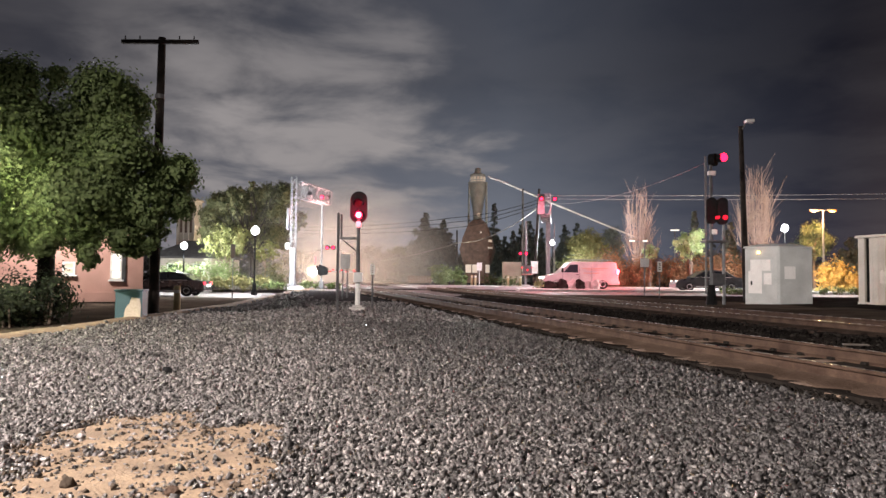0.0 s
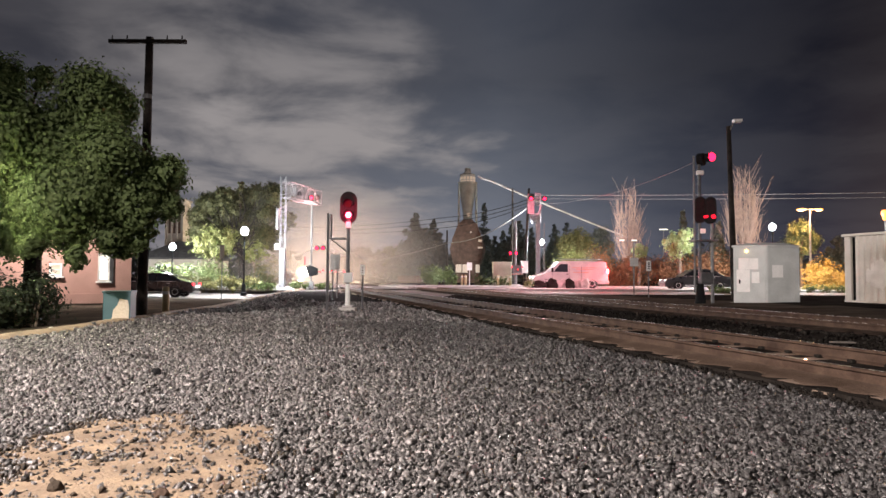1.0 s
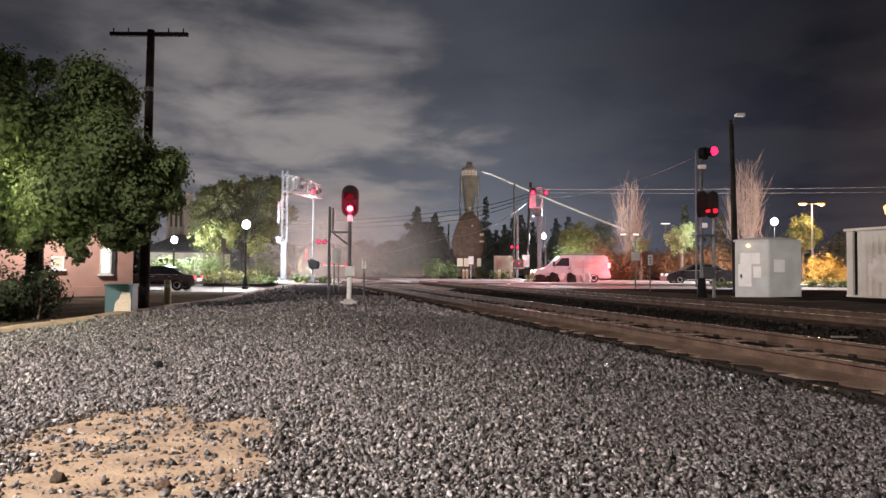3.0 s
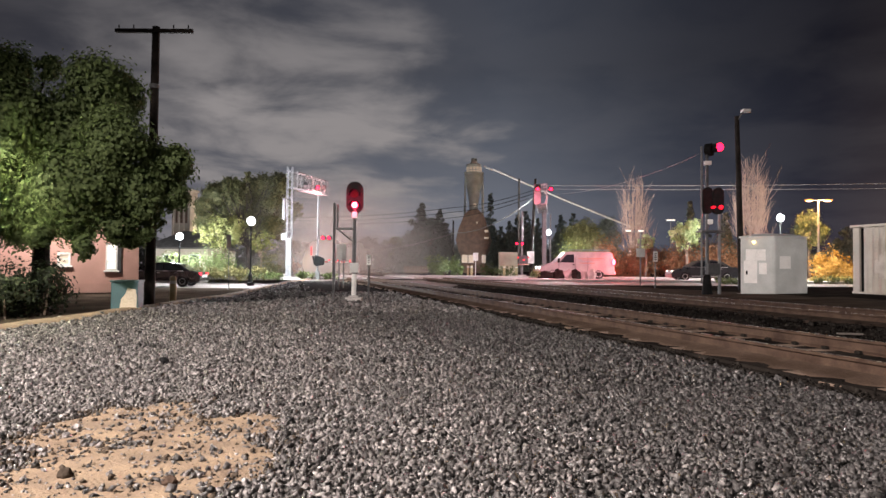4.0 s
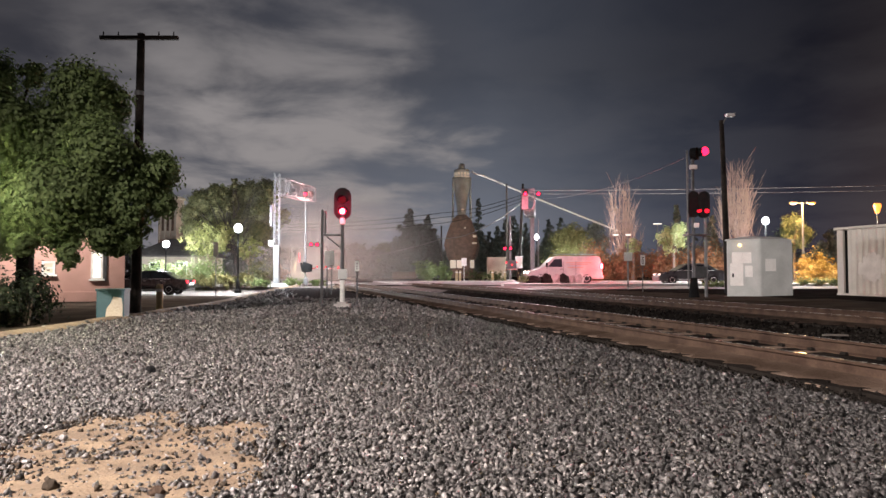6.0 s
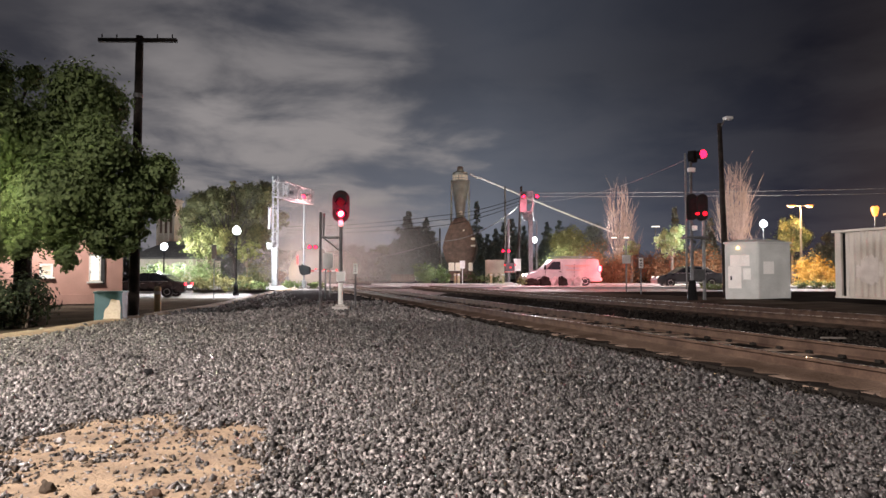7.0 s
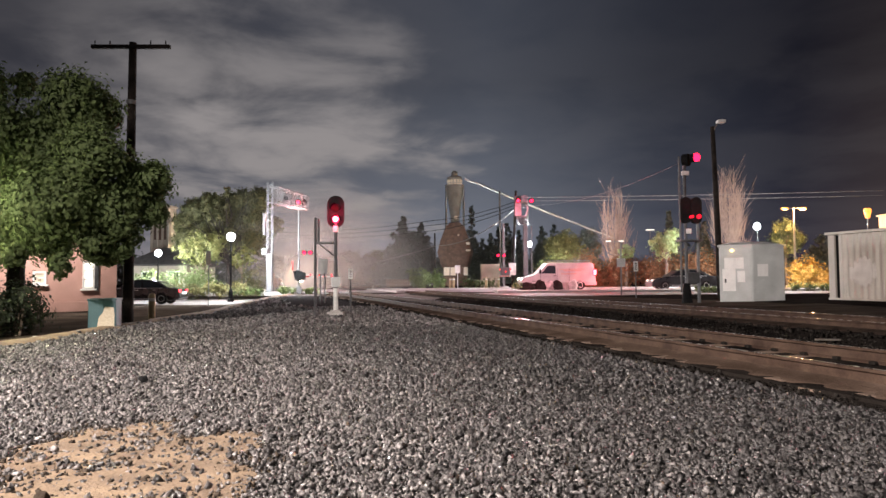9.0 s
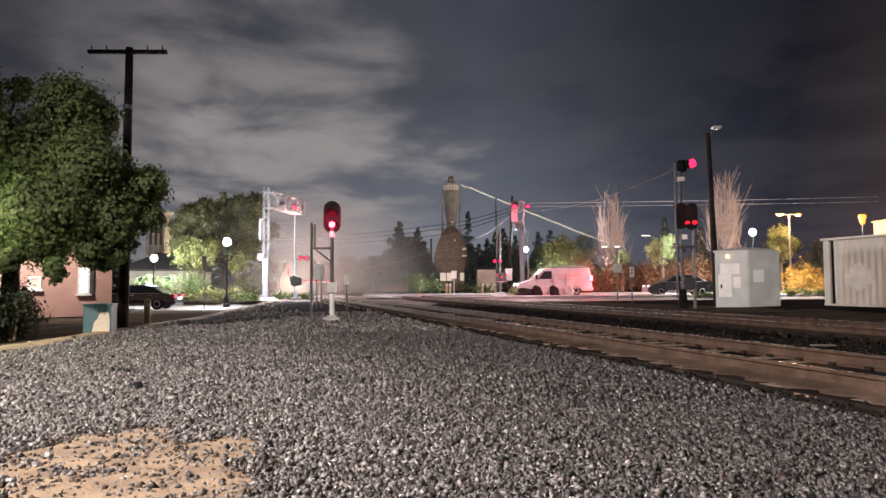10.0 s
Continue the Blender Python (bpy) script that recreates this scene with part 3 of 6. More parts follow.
# ---------- plants ----------
def leaves(name, lobes, per_lobe, size, mat, parent, seed, clump=0.32, flat=1.0):
    """A crown: small folded leaves in uneven clumps, clumps in lobes. lobes: (x, y, z, radius)."""
    rng = np.random.default_rng(seed)
    pts, mids = [], []
    for x, y, z, r in lobes:
        n = max(int(per_lobe * r * r), 30)
        k = max(int(n / 26), 4)
        d = rng.normal(size=(k, 3))
        d /= np.linalg.norm(d, axis=1, keepdims=True)
        c = np.array((x, y, z)) + d * (r * rng.uniform(0.35, 1.0, (k, 1)) ** 0.6) * np.array((1, 1, flat))
        which = rng.integers(0, k, n)
        pts.append(c[which] + rng.normal(size=(n, 3)) * r * clump * rng.uniform(0.35, 0.8, (n, 1)))
        mids.append(np.tile((x, y, z - 0.2 * r), (n, 1)))
    p = np.concatenate(pts)
    n = len(p)
    # blades turn their faces outwards, roughly
    nn = p - np.concatenate(mids)
    nn /= np.linalg.norm(nn, axis=1, keepdims=True) + 1e-6
    nn += rng.normal(size=(n, 3)) * 0.34
    nn /= np.linalg.norm(nn, axis=1, keepdims=True)
    u = np.cross(nn, rng.normal(size=(n, 3)))
    u /= np.linalg.norm(u, axis=1, keepdims=True)
    w = np.cross(nn, u)
    s = size * rng.uniform(0.6, 1.4, (n, 1))
    tip, back = p + u * s, p - u * s * 0.8
    l, r = p + w * s * 0.5 + nn * s * 0.18, p - w * s * 0.5 + nn * s * 0.18
    v = np.stack([back, r, tip, l], 1).reshape(-1, 3)
    i = np.arange(n) * 4
    f = np.concatenate([np.stack([i, i + 1, i + 2], 1), np.stack([i, i + 2, i + 3], 1)])
    return raw(name, v, f, mat, parent)


def limbs(bm, base, targets, r0, rng, fork=3):
    """Trunk and bent limbs towards the lobes."""
    for t in targets:
        a, b = Vector(base), Vector(t)
        pts = [a]
        for k in range(1, fork + 1):
            q = a.lerp(b, k / fork)
            if k < fork:
                q += Vector((rng.uniform(-1, 1), rng.uniform(-1, 1), rng.uniform(0, 0.8))) * (b - a).length * 0.09
            pts.append(q)
        for k, (p, q) in enumerate(zip(pts, pts[1:])):
            rod(bm, p, q, r0 * (1 - k / (fork + 1)), r0 * (1 - (k + 1) / (fork + 1)), 7)
    return bm


def tree(name, label, where, trunk_h, trunk_r, lobes, per_lobe, leaf, mat, seed, clump=0.32, bark=BARK):
    """lobes are relative to the foot of the tree."""
    root = thing(name, label, "tree", where)
    rng = random.Random(seed)
    bm = B()
    rod(bm, (0, 0, -0.1), (rng.uniform(-0.1, 0.1), 0, trunk_h), trunk_r, trunk_r * 0.7, 10)
    limbs(bm, (0, 0, trunk_h * 0.95), [l[:3] for l in lobes if l[2] > trunk_h * 1.15], trunk_r * 0.4, rng)
    part("trunk", bm, bark, root)
    leaves("crown", lobes, per_lobe, leaf, mat, root, seed, clump)
    return root


def lobes_from(where, table, depth, seed):
    """(x, z, r) rows in the world, given a spread in depth, relative to the foot."""
    rng = random.Random(seed)
    return [(x - where[0], rng.uniform(-0.6, 0.6) * depth, z - where[2], r) for x, z, r in table]


def big_tree():
    foot = (-8.835, 14.4, -0.08)
    rows = [
        (-8.527, 4.724, 0.463), (-7.954, 4.834, 0.242), (-6.819, 4.393, 0.639), (-6.379, 4.283, 0.353),
        (-7.425, 3.622, 0.793), (-8.252, 3.622, 0.793), (-6.269, 3.292, 0.606), (-5.718, 2.906, 0.496),
        (-5.244, 2.950, 0.286), (-6.985, 2.575, 0.837), (-8.031, 2.410, 0.837), (-6.048, 2.410, 0.529),
        (-5.553, 2.355, 0.308), (-9.188, 4.228, 0.826), (-9.408, 2.906, 0.992), (-9.078, 1.804, 0.661),
        (-8.417, 1.749, 0.441), (-7.481, 1.804, 0.397), (-6.489, 1.782, 0.375), (-5.938, 1.859, 0.220),
        (-7.260, 1.253, 0.187), (-6.875, 1.364, 0.198), (-6.269, 1.474, 0.176), (-5.993, 1.672, 0.220), (-5.828, 2.080, 0.286), (-7.701, 1.474, 0.242), (-6.599, 1.529, 0.198)]
    tree("broadleaf_tree", "large dark green broadleaf tree beside the pink building, lit from below", foot, 2.4, 0.2, [(a, b - 1.4, c, d) for a, b, c, d in lobes_from(foot, rows, 0.9, 3)], 13500, 0.052, LEAF_BIG, 11, 0.29, WOOD_POLE)


big_tree()


def shrub(name, label, x, y, w, h, mat, seed, leaf=0.07, density=500, z=0.0, category="shrub", deep=None):
    """A mound of leaves on short stems; w wide, h high."""
    root = thing(name, label, category, (x, y, z))
    rng = random.Random(seed)
    deep = deep or min(w, 2.0)
    r = min(h, w) * 0.42
    k = max(3, int(w / r * 1.6))
    lobes = []
    for j in range(k):
        lobes.append((-w / 2 + r * 0.7 + (w - 1.4 * r) * j / (k - 1), rng.uniform(-0.3, 0.3) * deep, rng.uniform(0.35, 0.62) * h, r * rng.uniform(0.75, 1.05)))
        lobes.append((-w / 2 + r * 0.7 + (w - 1.4 * r) * rng.random(), rng.uniform(-0.3, 0.3) * deep, rng.uniform(0.2, 0.4) * h, r * 0.8))
    bm = B()
    for l in lobes:
        rod(bm, (l[0] * 0.8, l[1] * 0.6, -0.05), l[:3], 0.03, 0.012, 5)
    tagged(part("stem", bm, BARK, root), kind="stuff")
    leaves("foliage", lobes, density, leaf, mat, root, seed, 0.34)
    return root


def bare_tree(name, label, where, h, w, seed, count=60, mat=PALE_BARK):
    """Upright leafless tree: many rising limbs with twigs, one joined mesh."""
    root = thing(name, label, "tree", where)
    rng = random.Random(seed)
    bm = B()
    rod(bm, (0, 0, -0.1), (0, 0, h * 0.22), 0.2, 0.14, 8)
    part("trunk", bm, BARK, root)
    bm = B()
    for k in range(count):
        a = rng.uniform(0, 6.283)
        s = rng.uniform(0.1, 1) ** 0.7
        z0 = h * rng.uniform(0.08, 0.35)
        top = Vector((math.cos(a) * w / 2 * s, math.sin(a) * w / 2 * s, h * (1.0 - 0.68 * s * rng.uniform(0.65, 1.15))))
        foot = Vector((math.cos(a) * 0.08, math.sin(a) * 0.08, z0))
        knee = foot.lerp(top, 0.4) + Vector((math.cos(a), math.sin(a), -0.5)) * w * 0.06
        rod(bm, foot, knee, 0.065, 0.04, 5), rod(bm, knee, top, 0.04, 0.01, 5)
        for j in range(9):
            p = knee.lerp(top, rng.uniform(0, 0.85))
            q = p + Vector((rng.uniform(-1, 1), rng.uniform(-1, 1), rng.uniform(1.2, 2.6))).normalized() * h * rng.uniform(0.08, 0.2)
            rod(bm, p, q, 0.019, 0.007, 4)
    tagged(part("branchwork", bm, mat, root), kind="stuff")
    return root


# ---------- railway signals ----------
def mast_signal():
    """Single red signal standing in the ballast, with a platform post beside it."""
    y = 18.4
    root = thing("railway_signal", "black hooded railway signal on a slim steel mast showing red", "railway signal", (-2.604, y, 0))
    bm = B()
    rod(bm, (0, 0, 0.12), (0, 0, 2.55), 0.055, 0.05, 14)
    part("mast", bm, DARK_STEEL, root)
    bm = B()
    rod(bm, (0, 0, 0.12), (0, 0, 0.75), 0.066, 0.066, 14)
    part("mast_sleeve", bm, PAINT_WHITE, root, "pale painted lower sleeve")
    bm = B()
    box(bm, 0, 0, 0.03, 0.46, 0.46, 0.16, 0.03)
    box(bm, 0, 0, 0.13, 0.26, 0.26, 0.06, 0.015)
    part("foundation", bm, CONCRETE, root, "pale concrete foundation")
    bm = B()
    out = [(0.235 * math.cos(a), 2.85 + 0.24 + 0.235 * math.sin(a) - 0.02) for a in np.linspace(0, math.pi, 13)] + [(0.235 * math.cos(a), 2.65 + 0.235 * math.sin(a)) for a in np.linspace(math.pi, 2 * math.pi, 13)]
    slab(bm, out, 0.05)
    part("backboard", bm, BLACK, root, "black oval backboard")
    for z, lit in ((2.95, False), (2.65, True)):
        bm = B()
        rod(bm, (0, 0.02, z), (0, 0.28, z), 0.15, 0.13, 18)
        case = part("lamp_case", bm, BLACK, root)
        bm = B()
        rod(bm, (0, -0.02, z), (0, -0.05, z), 0.095, 0.085, 20)
        lens = part("lens", bm, LIT_RED if lit else RED_LENS_OFF, case, "glowing red lens" if lit else "unlit lens")
        if lit:
            bm = B()
            rod(bm, (0, -0.05, z), (0, -0.058, z), 0.07, 0.065, 20)
            part("lens_core", bm, LIT_RED_CORE, case, "bright middle of the lens")
        bm = B()
        for k in range(11):
            a0, a1 = math.radians(-20 + 20 * k), math.radians(-20 + 20 * (k + 1))
            p = [Vector((0.13 * math.cos(a), yy, z + 0.13 * math.sin(a))) for a, yy in ((a0, -0.02), (a1, -0.02), (a1, -0.2 - 0.06 * math.sin(a1)), (a0, -0.2 - 0.06 * math.sin(a0)))]
            q = [v * 1.0 + Vector((v.x, 0, v.z - z)) * 0.05 for v in p]
            vs = [bm.verts.new(v) for v in p + q]
            for f in ((0, 1, 2, 3), (7, 6, 5, 4), (2, 6, 7, 3), (0, 3, 7, 4), (1, 5, 6, 2)):
                bm.faces.new([vs[i] for i in f])
        part("hood", bm, BLACK, case, "black sun hood")
    bm = B()
    box(bm, 0.02, -0.08, 0.92, 0.24, 0.14, 0.27, 0.02)
    jb = part("junction_box", bm, GREY_CASE, root, "grey junction box")
    bm = B()
    box(bm, 0, 0, 2.38, 0.13, 0.13, 0.17, 0.015)
    part("collar", bm, PAINT_WHITE, root, "pale clamp under the head")
    # maintenance ladder and rest at the side
    bm = B()
    rod(bm, (-0.561, 0, 0.0), (-0.561, 0, 2.700), 0.04, 0.04, 10)
    part("side_post", bm, DARK_STEEL, root)
    bm = B()
    rod(bm, (-0.483, 0.06, 1.982), (-0.483, 0.06, 2.668), 0.032, 0.032, 10)
    part("side_rail", bm, DARK_STEEL, root)
    bm = B()
    box(bm, -0.281, 0, 1.998, 0.46, 0.3, 0.055, 0.01)
    part("platform", bm, DARK_STEEL, root, "small steel grating platform")
    bm = B()
    rod(bm, (-0.452, 0, 1.967), (0, 0, 1.608), 0.02, 0.02, 8)
    part("brace", bm, DARK_STEEL, root)
    return root


mast_signal()


def route_signal():
    """Tall signal beyond the far track with two heads facing away along the line."""
    y = 25.0
    root = thing("railway_signal", "tall railway signal with two black heads showing red, ladder and platform", "railway signal", (9.661, y, 0))
    bm = B()
    rod(bm, (0, 0, 0), (0, 0, 0.75), 0.2, 0.12, 12)
    part("base_cone", bm, BLACK, root, "black flared base")
    bm = B()
    rod(bm, (-0.2, 0, 0.4), (-0.2, 0, 5.555), 0.036, 0.036, 10)
    part("ladder_rail", bm, ALU, root, "bright galvanised pipe")
    bm = B()
    rod(bm, (0, 0, 0.6), (0, 0, 5.725 - 0.1), 0.06, 0.055, 12)
    part("mast", bm, DARK_STEEL, root)
    bm = B()
    rod(bm, (0.46, 0, -0.05), (0.46, 0, 3.055), 0.06, 0.055, 12)
    part("second_mast", bm, ALU, root, "galvanised second pipe")
    for k in range(9):
        bm = B()
        rod(bm, (-0.2, 0, 0.9 + 0.45 * k), (0, 0, 0.9 + 0.45 * k), 0.014, 0.014, 6)
        part("rung", bm, DARK_STEEL, root)
    bm = B()
    box(bm, 0.13, 0.0, 2.356, 0.85, 0.6, 0.07, 0.015)
    part("platform", bm, DARK_STEEL, root)
    bm = B()
    rod(bm, (0.4, 0, 2.314), (0, 0, 1.784), 0.03, 0.03, 8)
    part("brace", bm, DARK_STEEL, root)
    for px, z, lit in ((0.06, 5.428, "one"),):
        bm = B()
        rod(bm, (px - 0.06, 0.1, z), (px + 0.12, -0.05, z), 0.235, 0.235, 22)
        head = part("upper_head", bm, BLACK, root, "round black searchlight head")
        bm = B()
        rod(bm, (px + 0.13, -0.1, z + 0.04), (px + 0.27, -0.18, z + 0.05), 0.15, 0.17, 18)
        part("hood", bm, BLACK, head)
        bm = B()
        rod(bm, (px + 0.28, -0.2, z + 0.05), (px + 0.34, -0.32, z + 0.06), 0.16, 0.15, 7)
        part("lens", bm, LIT_RED, head, "glowing red hooded lens")
    bm = B()
    box(bm, 0.02, -0.02, 4.919, 0.26, 0.16, 0.16, 0.02)
    part("bracket_box", bm, PAINT_WHITE, root, "pale bracket box")
    bm = B()
    zc = (4.008 + 3.013) / 2
    out = [(0.2 * math.cos(a), 0.3 + 0.2 * math.sin(a)) for a in np.linspace(0, math.pi, 11)] + [(0.2 * math.cos(a), -0.3 + 0.2 * math.sin(a)) for a in np.linspace(math.pi, 2 * math.pi, 11)]
    slab(bm, out, 0.2, (0.0, 0, zc))
    low = part("lower_head", bm, BLACK, root, "black oval two-lamp head")
    bm = B()
    slab(bm, out, 0.2, (0.36, -0.1, zc - 0.02))
    part("second_head", bm, BLACK, root, "black oval head facing the other line")
    for x, r in ((0.16, 0.05), (0.42, 0.08)):
        bm = B()
        rod(bm, (x, -0.1, zc - 0.27), (x + 0.02, -0.26, zc - 0.26), r, r * 0.95, 14)
        part("lens", bm, LIT_RED_LOW, low, "glowing red lens")
    bm = B()
    box(bm, 0.1, 0, 2.716, 0.2, 0.16, 0.18, 0.02)
    part("bracket_box", bm, PAINT_WHITE, root)
    bm = B()
    box(bm, 0.22, -0.02, 0.958, 0.45, 0.2, 0.42, 0.02)
    part("equipment_box", bm, DARK_STEEL, root)


route_signal()


# ---------- cabinets and shed ----------
def relay_cabinet():
    x, y = 11.980, 24.6
    root = thing("relay_cabinet", "grey steel railway relay cabinet with pale cover-paint patches", "equipment cabinet", (x, y, 0.02), 0)
    h = 2.105
    a, b, c, d = (0.0, 0.0), (1.36, 0.28), (0.46, 1.75), (-0.98, 0.62)
    bm = B()
    slab(bm, [a, b, c, d], h, (0, 0, h / 2), "z")
    es = [e for e in bm.edges]
    bmesh.ops.bevel(bm, geom=es, offset=0.02, segments=2, affect="EDGES")
    part("body", bm, GREY_CASE, root)
    bm = B()
    cx, cy = 0.21, 0.66
    out = [((p[0] - cx) * 1.05 + cx, (p[1] - cy) * 1.05 + cy) for p in (a, b, c, d)]
    slab(bm, out, 0.06, (0, 0, h + 0.03), "z")
    top = [bm.verts.new((px * 0.5 + cx * 0.5, py * 0.5 + cy * 0.5, h + 0.16)) for px, py in out]
    lowr = [bm.verts.new((px, py, h + 0.06)) for px, py in out]
    bm.faces.new(top)
    for k in range(4):
        bm.faces.new((lowr[k], lowr[(k + 1) % 4], top[(k + 1) % 4], top[k]))
    part("roof", bm, GREY_CASE, root, "low hipped metal roof")

    def on_face(p, q, u0, u1, z0, z1, name, mat, proud, label="", parent=root):
        p, q = Vector((*p, 0)), Vector((*q, 0))
        t = (q - p).normalized()
        n = Vector((t.y, -t.x, 0))
        bm = B()
        m = p.lerp(q, (u0 + u1) / 2) + n * proud / 2
        box(bm, m.x, m.y, (z0 + z1) / 2, (q - p).length * (u1 - u0), proud, z1 - z0, min(proud * 0.3, 0.01), (0, 0, math.degrees(math.atan2(t.y, t.x))))
        return part(name, bm, mat, parent, label)
    door = on_face(d, a, 0.06, 0.95, 0.1, h - 0.08, "door", GREY_CASE, 0.03, "side door")
    on_face(d, a, 0.16, 0.75, h * 0.6, h * 0.8, "paint_patch", PATCH, 0.034, "pale patch of cover paint")
    on_face(d, a, 0.1, 0.5, h * 0.2, h * 0.6, "paint_patch", PATCH, 0.035, "pale patch of cover paint")
    on_face(d, a, 0.55, 0.78, h * 0.36, h * 0.56, "notice", PATCH, 0.036, "pale notice")
    on_face(d, a, 0.17, 0.22, h * 0.35, h * 0.42, "handle", BLACK, 0.06, "black handle")
    on_face(a, b, 0.15, 0.48, h * 0.46, h * 0.68, "paint_patch", PATCH, 0.008, "pale patch of cover paint")
    on_face(a, b, 0.04, 0.97, 0.08, h - 0.06, "door", GREY_CASE, 0.005, "wide front door")
    # glowing ball is no lamp: it imitates a street lamp's reflection
    bm = B()
    ball(bm, (-0.62, 0.3, h - 0.16), 0.06, 2)
    part("lamp_reflection", bm, glow("warm_reflection", (1.0, 0.6, 0.2), 5), root, "small glowing spot standing in for a reflected lamp")
    bm = B()
    slab(bm, [((p[0] - cx) * 1.12 + cx, (p[1] - cy) * 1.12 + cy) for p in (a, b, c, d)], 0.1, (0, 0, -0.03), "z")
    part("plinth", bm, CONCRETE, root)


relay_cabinet()


def corrugated_shed():
    x0, y = 15.248, 25.2
    root = thing("storage_container", "cream corrugated steel container with a dark open slot and pale stain", "container", (x0, y, 0.06), -75)
    h, w, deep = 2.538 - 0.06, 6.0, 2.4
    bm = B()
    n = 40
    out = []
    for k in range(n + 1):
        u = 0.62 + (w - 0.62) * k / n
        out += [(u, 0.0 if k % 2 else -0.045), (u + (w - 0.62) / n * 0.45, 0.0 if k % 2 else -0.045)]
    out += [(w, deep), (0.62, deep)]
    slab(bm, out, h, (0, 0, h / 2), "z")
    part("corrugated_wall", bm, SHED, root)
    bm = B()
    box(bm, 0.14, 0.0, h / 2, 0.28, 0.1, h, 0.015)
    part("corner_post", bm, SHED, root)
    bm = B()
    box(bm, 0.35, 1.2, h / 2, 0.52, deep - 0.3, h - 0.05)
    part("dark_slot", bm, BLACK, root, "dark recess beside the door")
    bm = B()
    box(bm, 0.03, 1.22, h / 2, 0.06, deep - 0.15, h)
    part("end_wall", bm, SHED, root)
    bm = B()
    box(bm, 0.56, -0.01, h / 2, 0.14, 0.1, h, 0.012)
    part("door_post", bm, SHED, root)
    bm = B()
    box(bm, w / 2, deep / 2 - 0.05, h + 0.05, w + 0.1, deep + 0.2, 0.1, 0.02)
    part("roof", bm, SHED, root)
    bm = B()
    box(bm, w / 2, -0.03, 0.05, w, 0.12, 0.1, 0.01)
    part("sill", bm, SHED, root)
    bm = B()
    for u, z0, z1, wide in ((1.02, 0.75, 1.3, 0.1), (1.2, 0.6, 1.5, 0.1), (1.38, 0.55, 1.6, 0.1), (1.56, 0.5, 1.65, 0.11), (1.75, 0.6, 1.55, 0.1), (1.94, 0.8, 1.4, 0.09)):
        slab(bm, [(u - wide, z0 + 0.08), (u + wide * 0.3, z0), (u + wide, z0 + 0.12), (u + wide * 0.9, z1 - 0.1), (u + wide * 0.2, z1), (u - wide * 0.8, z1 - 0.06)], 0.006, (0, -0.051, 0))
    part("pale_stain", bm, material("faded_cover_paint", (0.5, 0.46, 0.42), (0.68, 0.64, 0.59), 2.2, 0.7, bump=0.05), root, "streaks of pale cover paint")


corrugated_shed()


def utility_box():
    root = thing("utility_box", "teal steel utility box with a pale worn panel", "utility box", (-6.895, 14.3, -0.06), 12)
    bm = B()
    box(bm, 0, 0, 0.34, 0.54, 0.5, 0.64, 0.02)
    part("body", bm, TEAL, root)
    bm = B()
    box(bm, 0, 0, 0.67, 0.58, 0.54, 0.045, 0.015)
    part("lid", bm, TEAL, root)
    bm = B()
    slab(bm, [(-0.1, 0.03), (0.24, 0.03), (0.245, 0.36), (0.22, 0.5), (0.06, 0.53), (0.02, 0.4), (-0.06, 0.3)], 0.01, (0, -0.256, 0))
    part("pale_panel", bm, BEIGE, root, "pale cover-paint panel")
    bm = B()
    box(bm, 0, 0, 0.0, 0.72, 0.68, 0.08, 0.02)
    part("pad", bm, CONCRETE, root)


utility_box()


# ---------- poles and wires ----------
def telegraph_pole():
    root = thing("telegraph_pole", "old dark wooden telegraph pole with one cross-arm", "utility pole", (-7.052, 15.7, -0.08))
    top = 6.628 + 0.08
    bm = B()
    rod(bm, (0, 0, -0.1), (0.040, 0, top), 0.125, 0.085, 14)
    part("shaft", bm, WOOD_POLE, root)
    bm = B()
    box(bm, 0.04, -0.1, 6.495 + 0.08, 1.836, 0.1, 0.09, 0.012)
    part("cross_arm", bm, WOOD_POLE, root)
    for u in (-0.8, -0.45, 0.5, 0.85):
        bm = B()
        rod(bm, (u, -0.1, 6.522 + 0.12), (u, -0.1, 6.522 + 0.2), 0.018, 0.012, 8)
        part("insulator_pin", bm, WOOD_POLE, root)
    for py in (5.231,):
        bm = B()
        rod(bm, (0.02, 0, py), (0.02, 0, py + 0.1), 0.112, 0.112, 14)
        part("metal_band", bm, ALU, root, "dull metal band")


telegraph_pole()


def lamp_pole_right():
    root = thing("wooden_lamp_pole", "tall wooden pole with a small white lamp head", "utility pole", (12.268, 28, 0))
    bm = B()
    rod(bm, (0, 0, -0.1), (-0.190, 0, 7.383), 0.14, 0.09, 14)
    part("shaft", bm, WOOD_POLE, root)
    bm = B()
    rod(bm, (-0.190, 0, 7.122), (-0.047, -0.2, 7.525), 0.03, 0.03, 8)
    part("arm", bm, ALU, root)
    bm = B()
    box(bm, 0.071, -0.25, 7.549, 0.34, 0.3, 0.13, 0.04)
    part("lamp_head", bm, PAINT_WHITE, root, "small white lamp head")


lamp_pole_right()


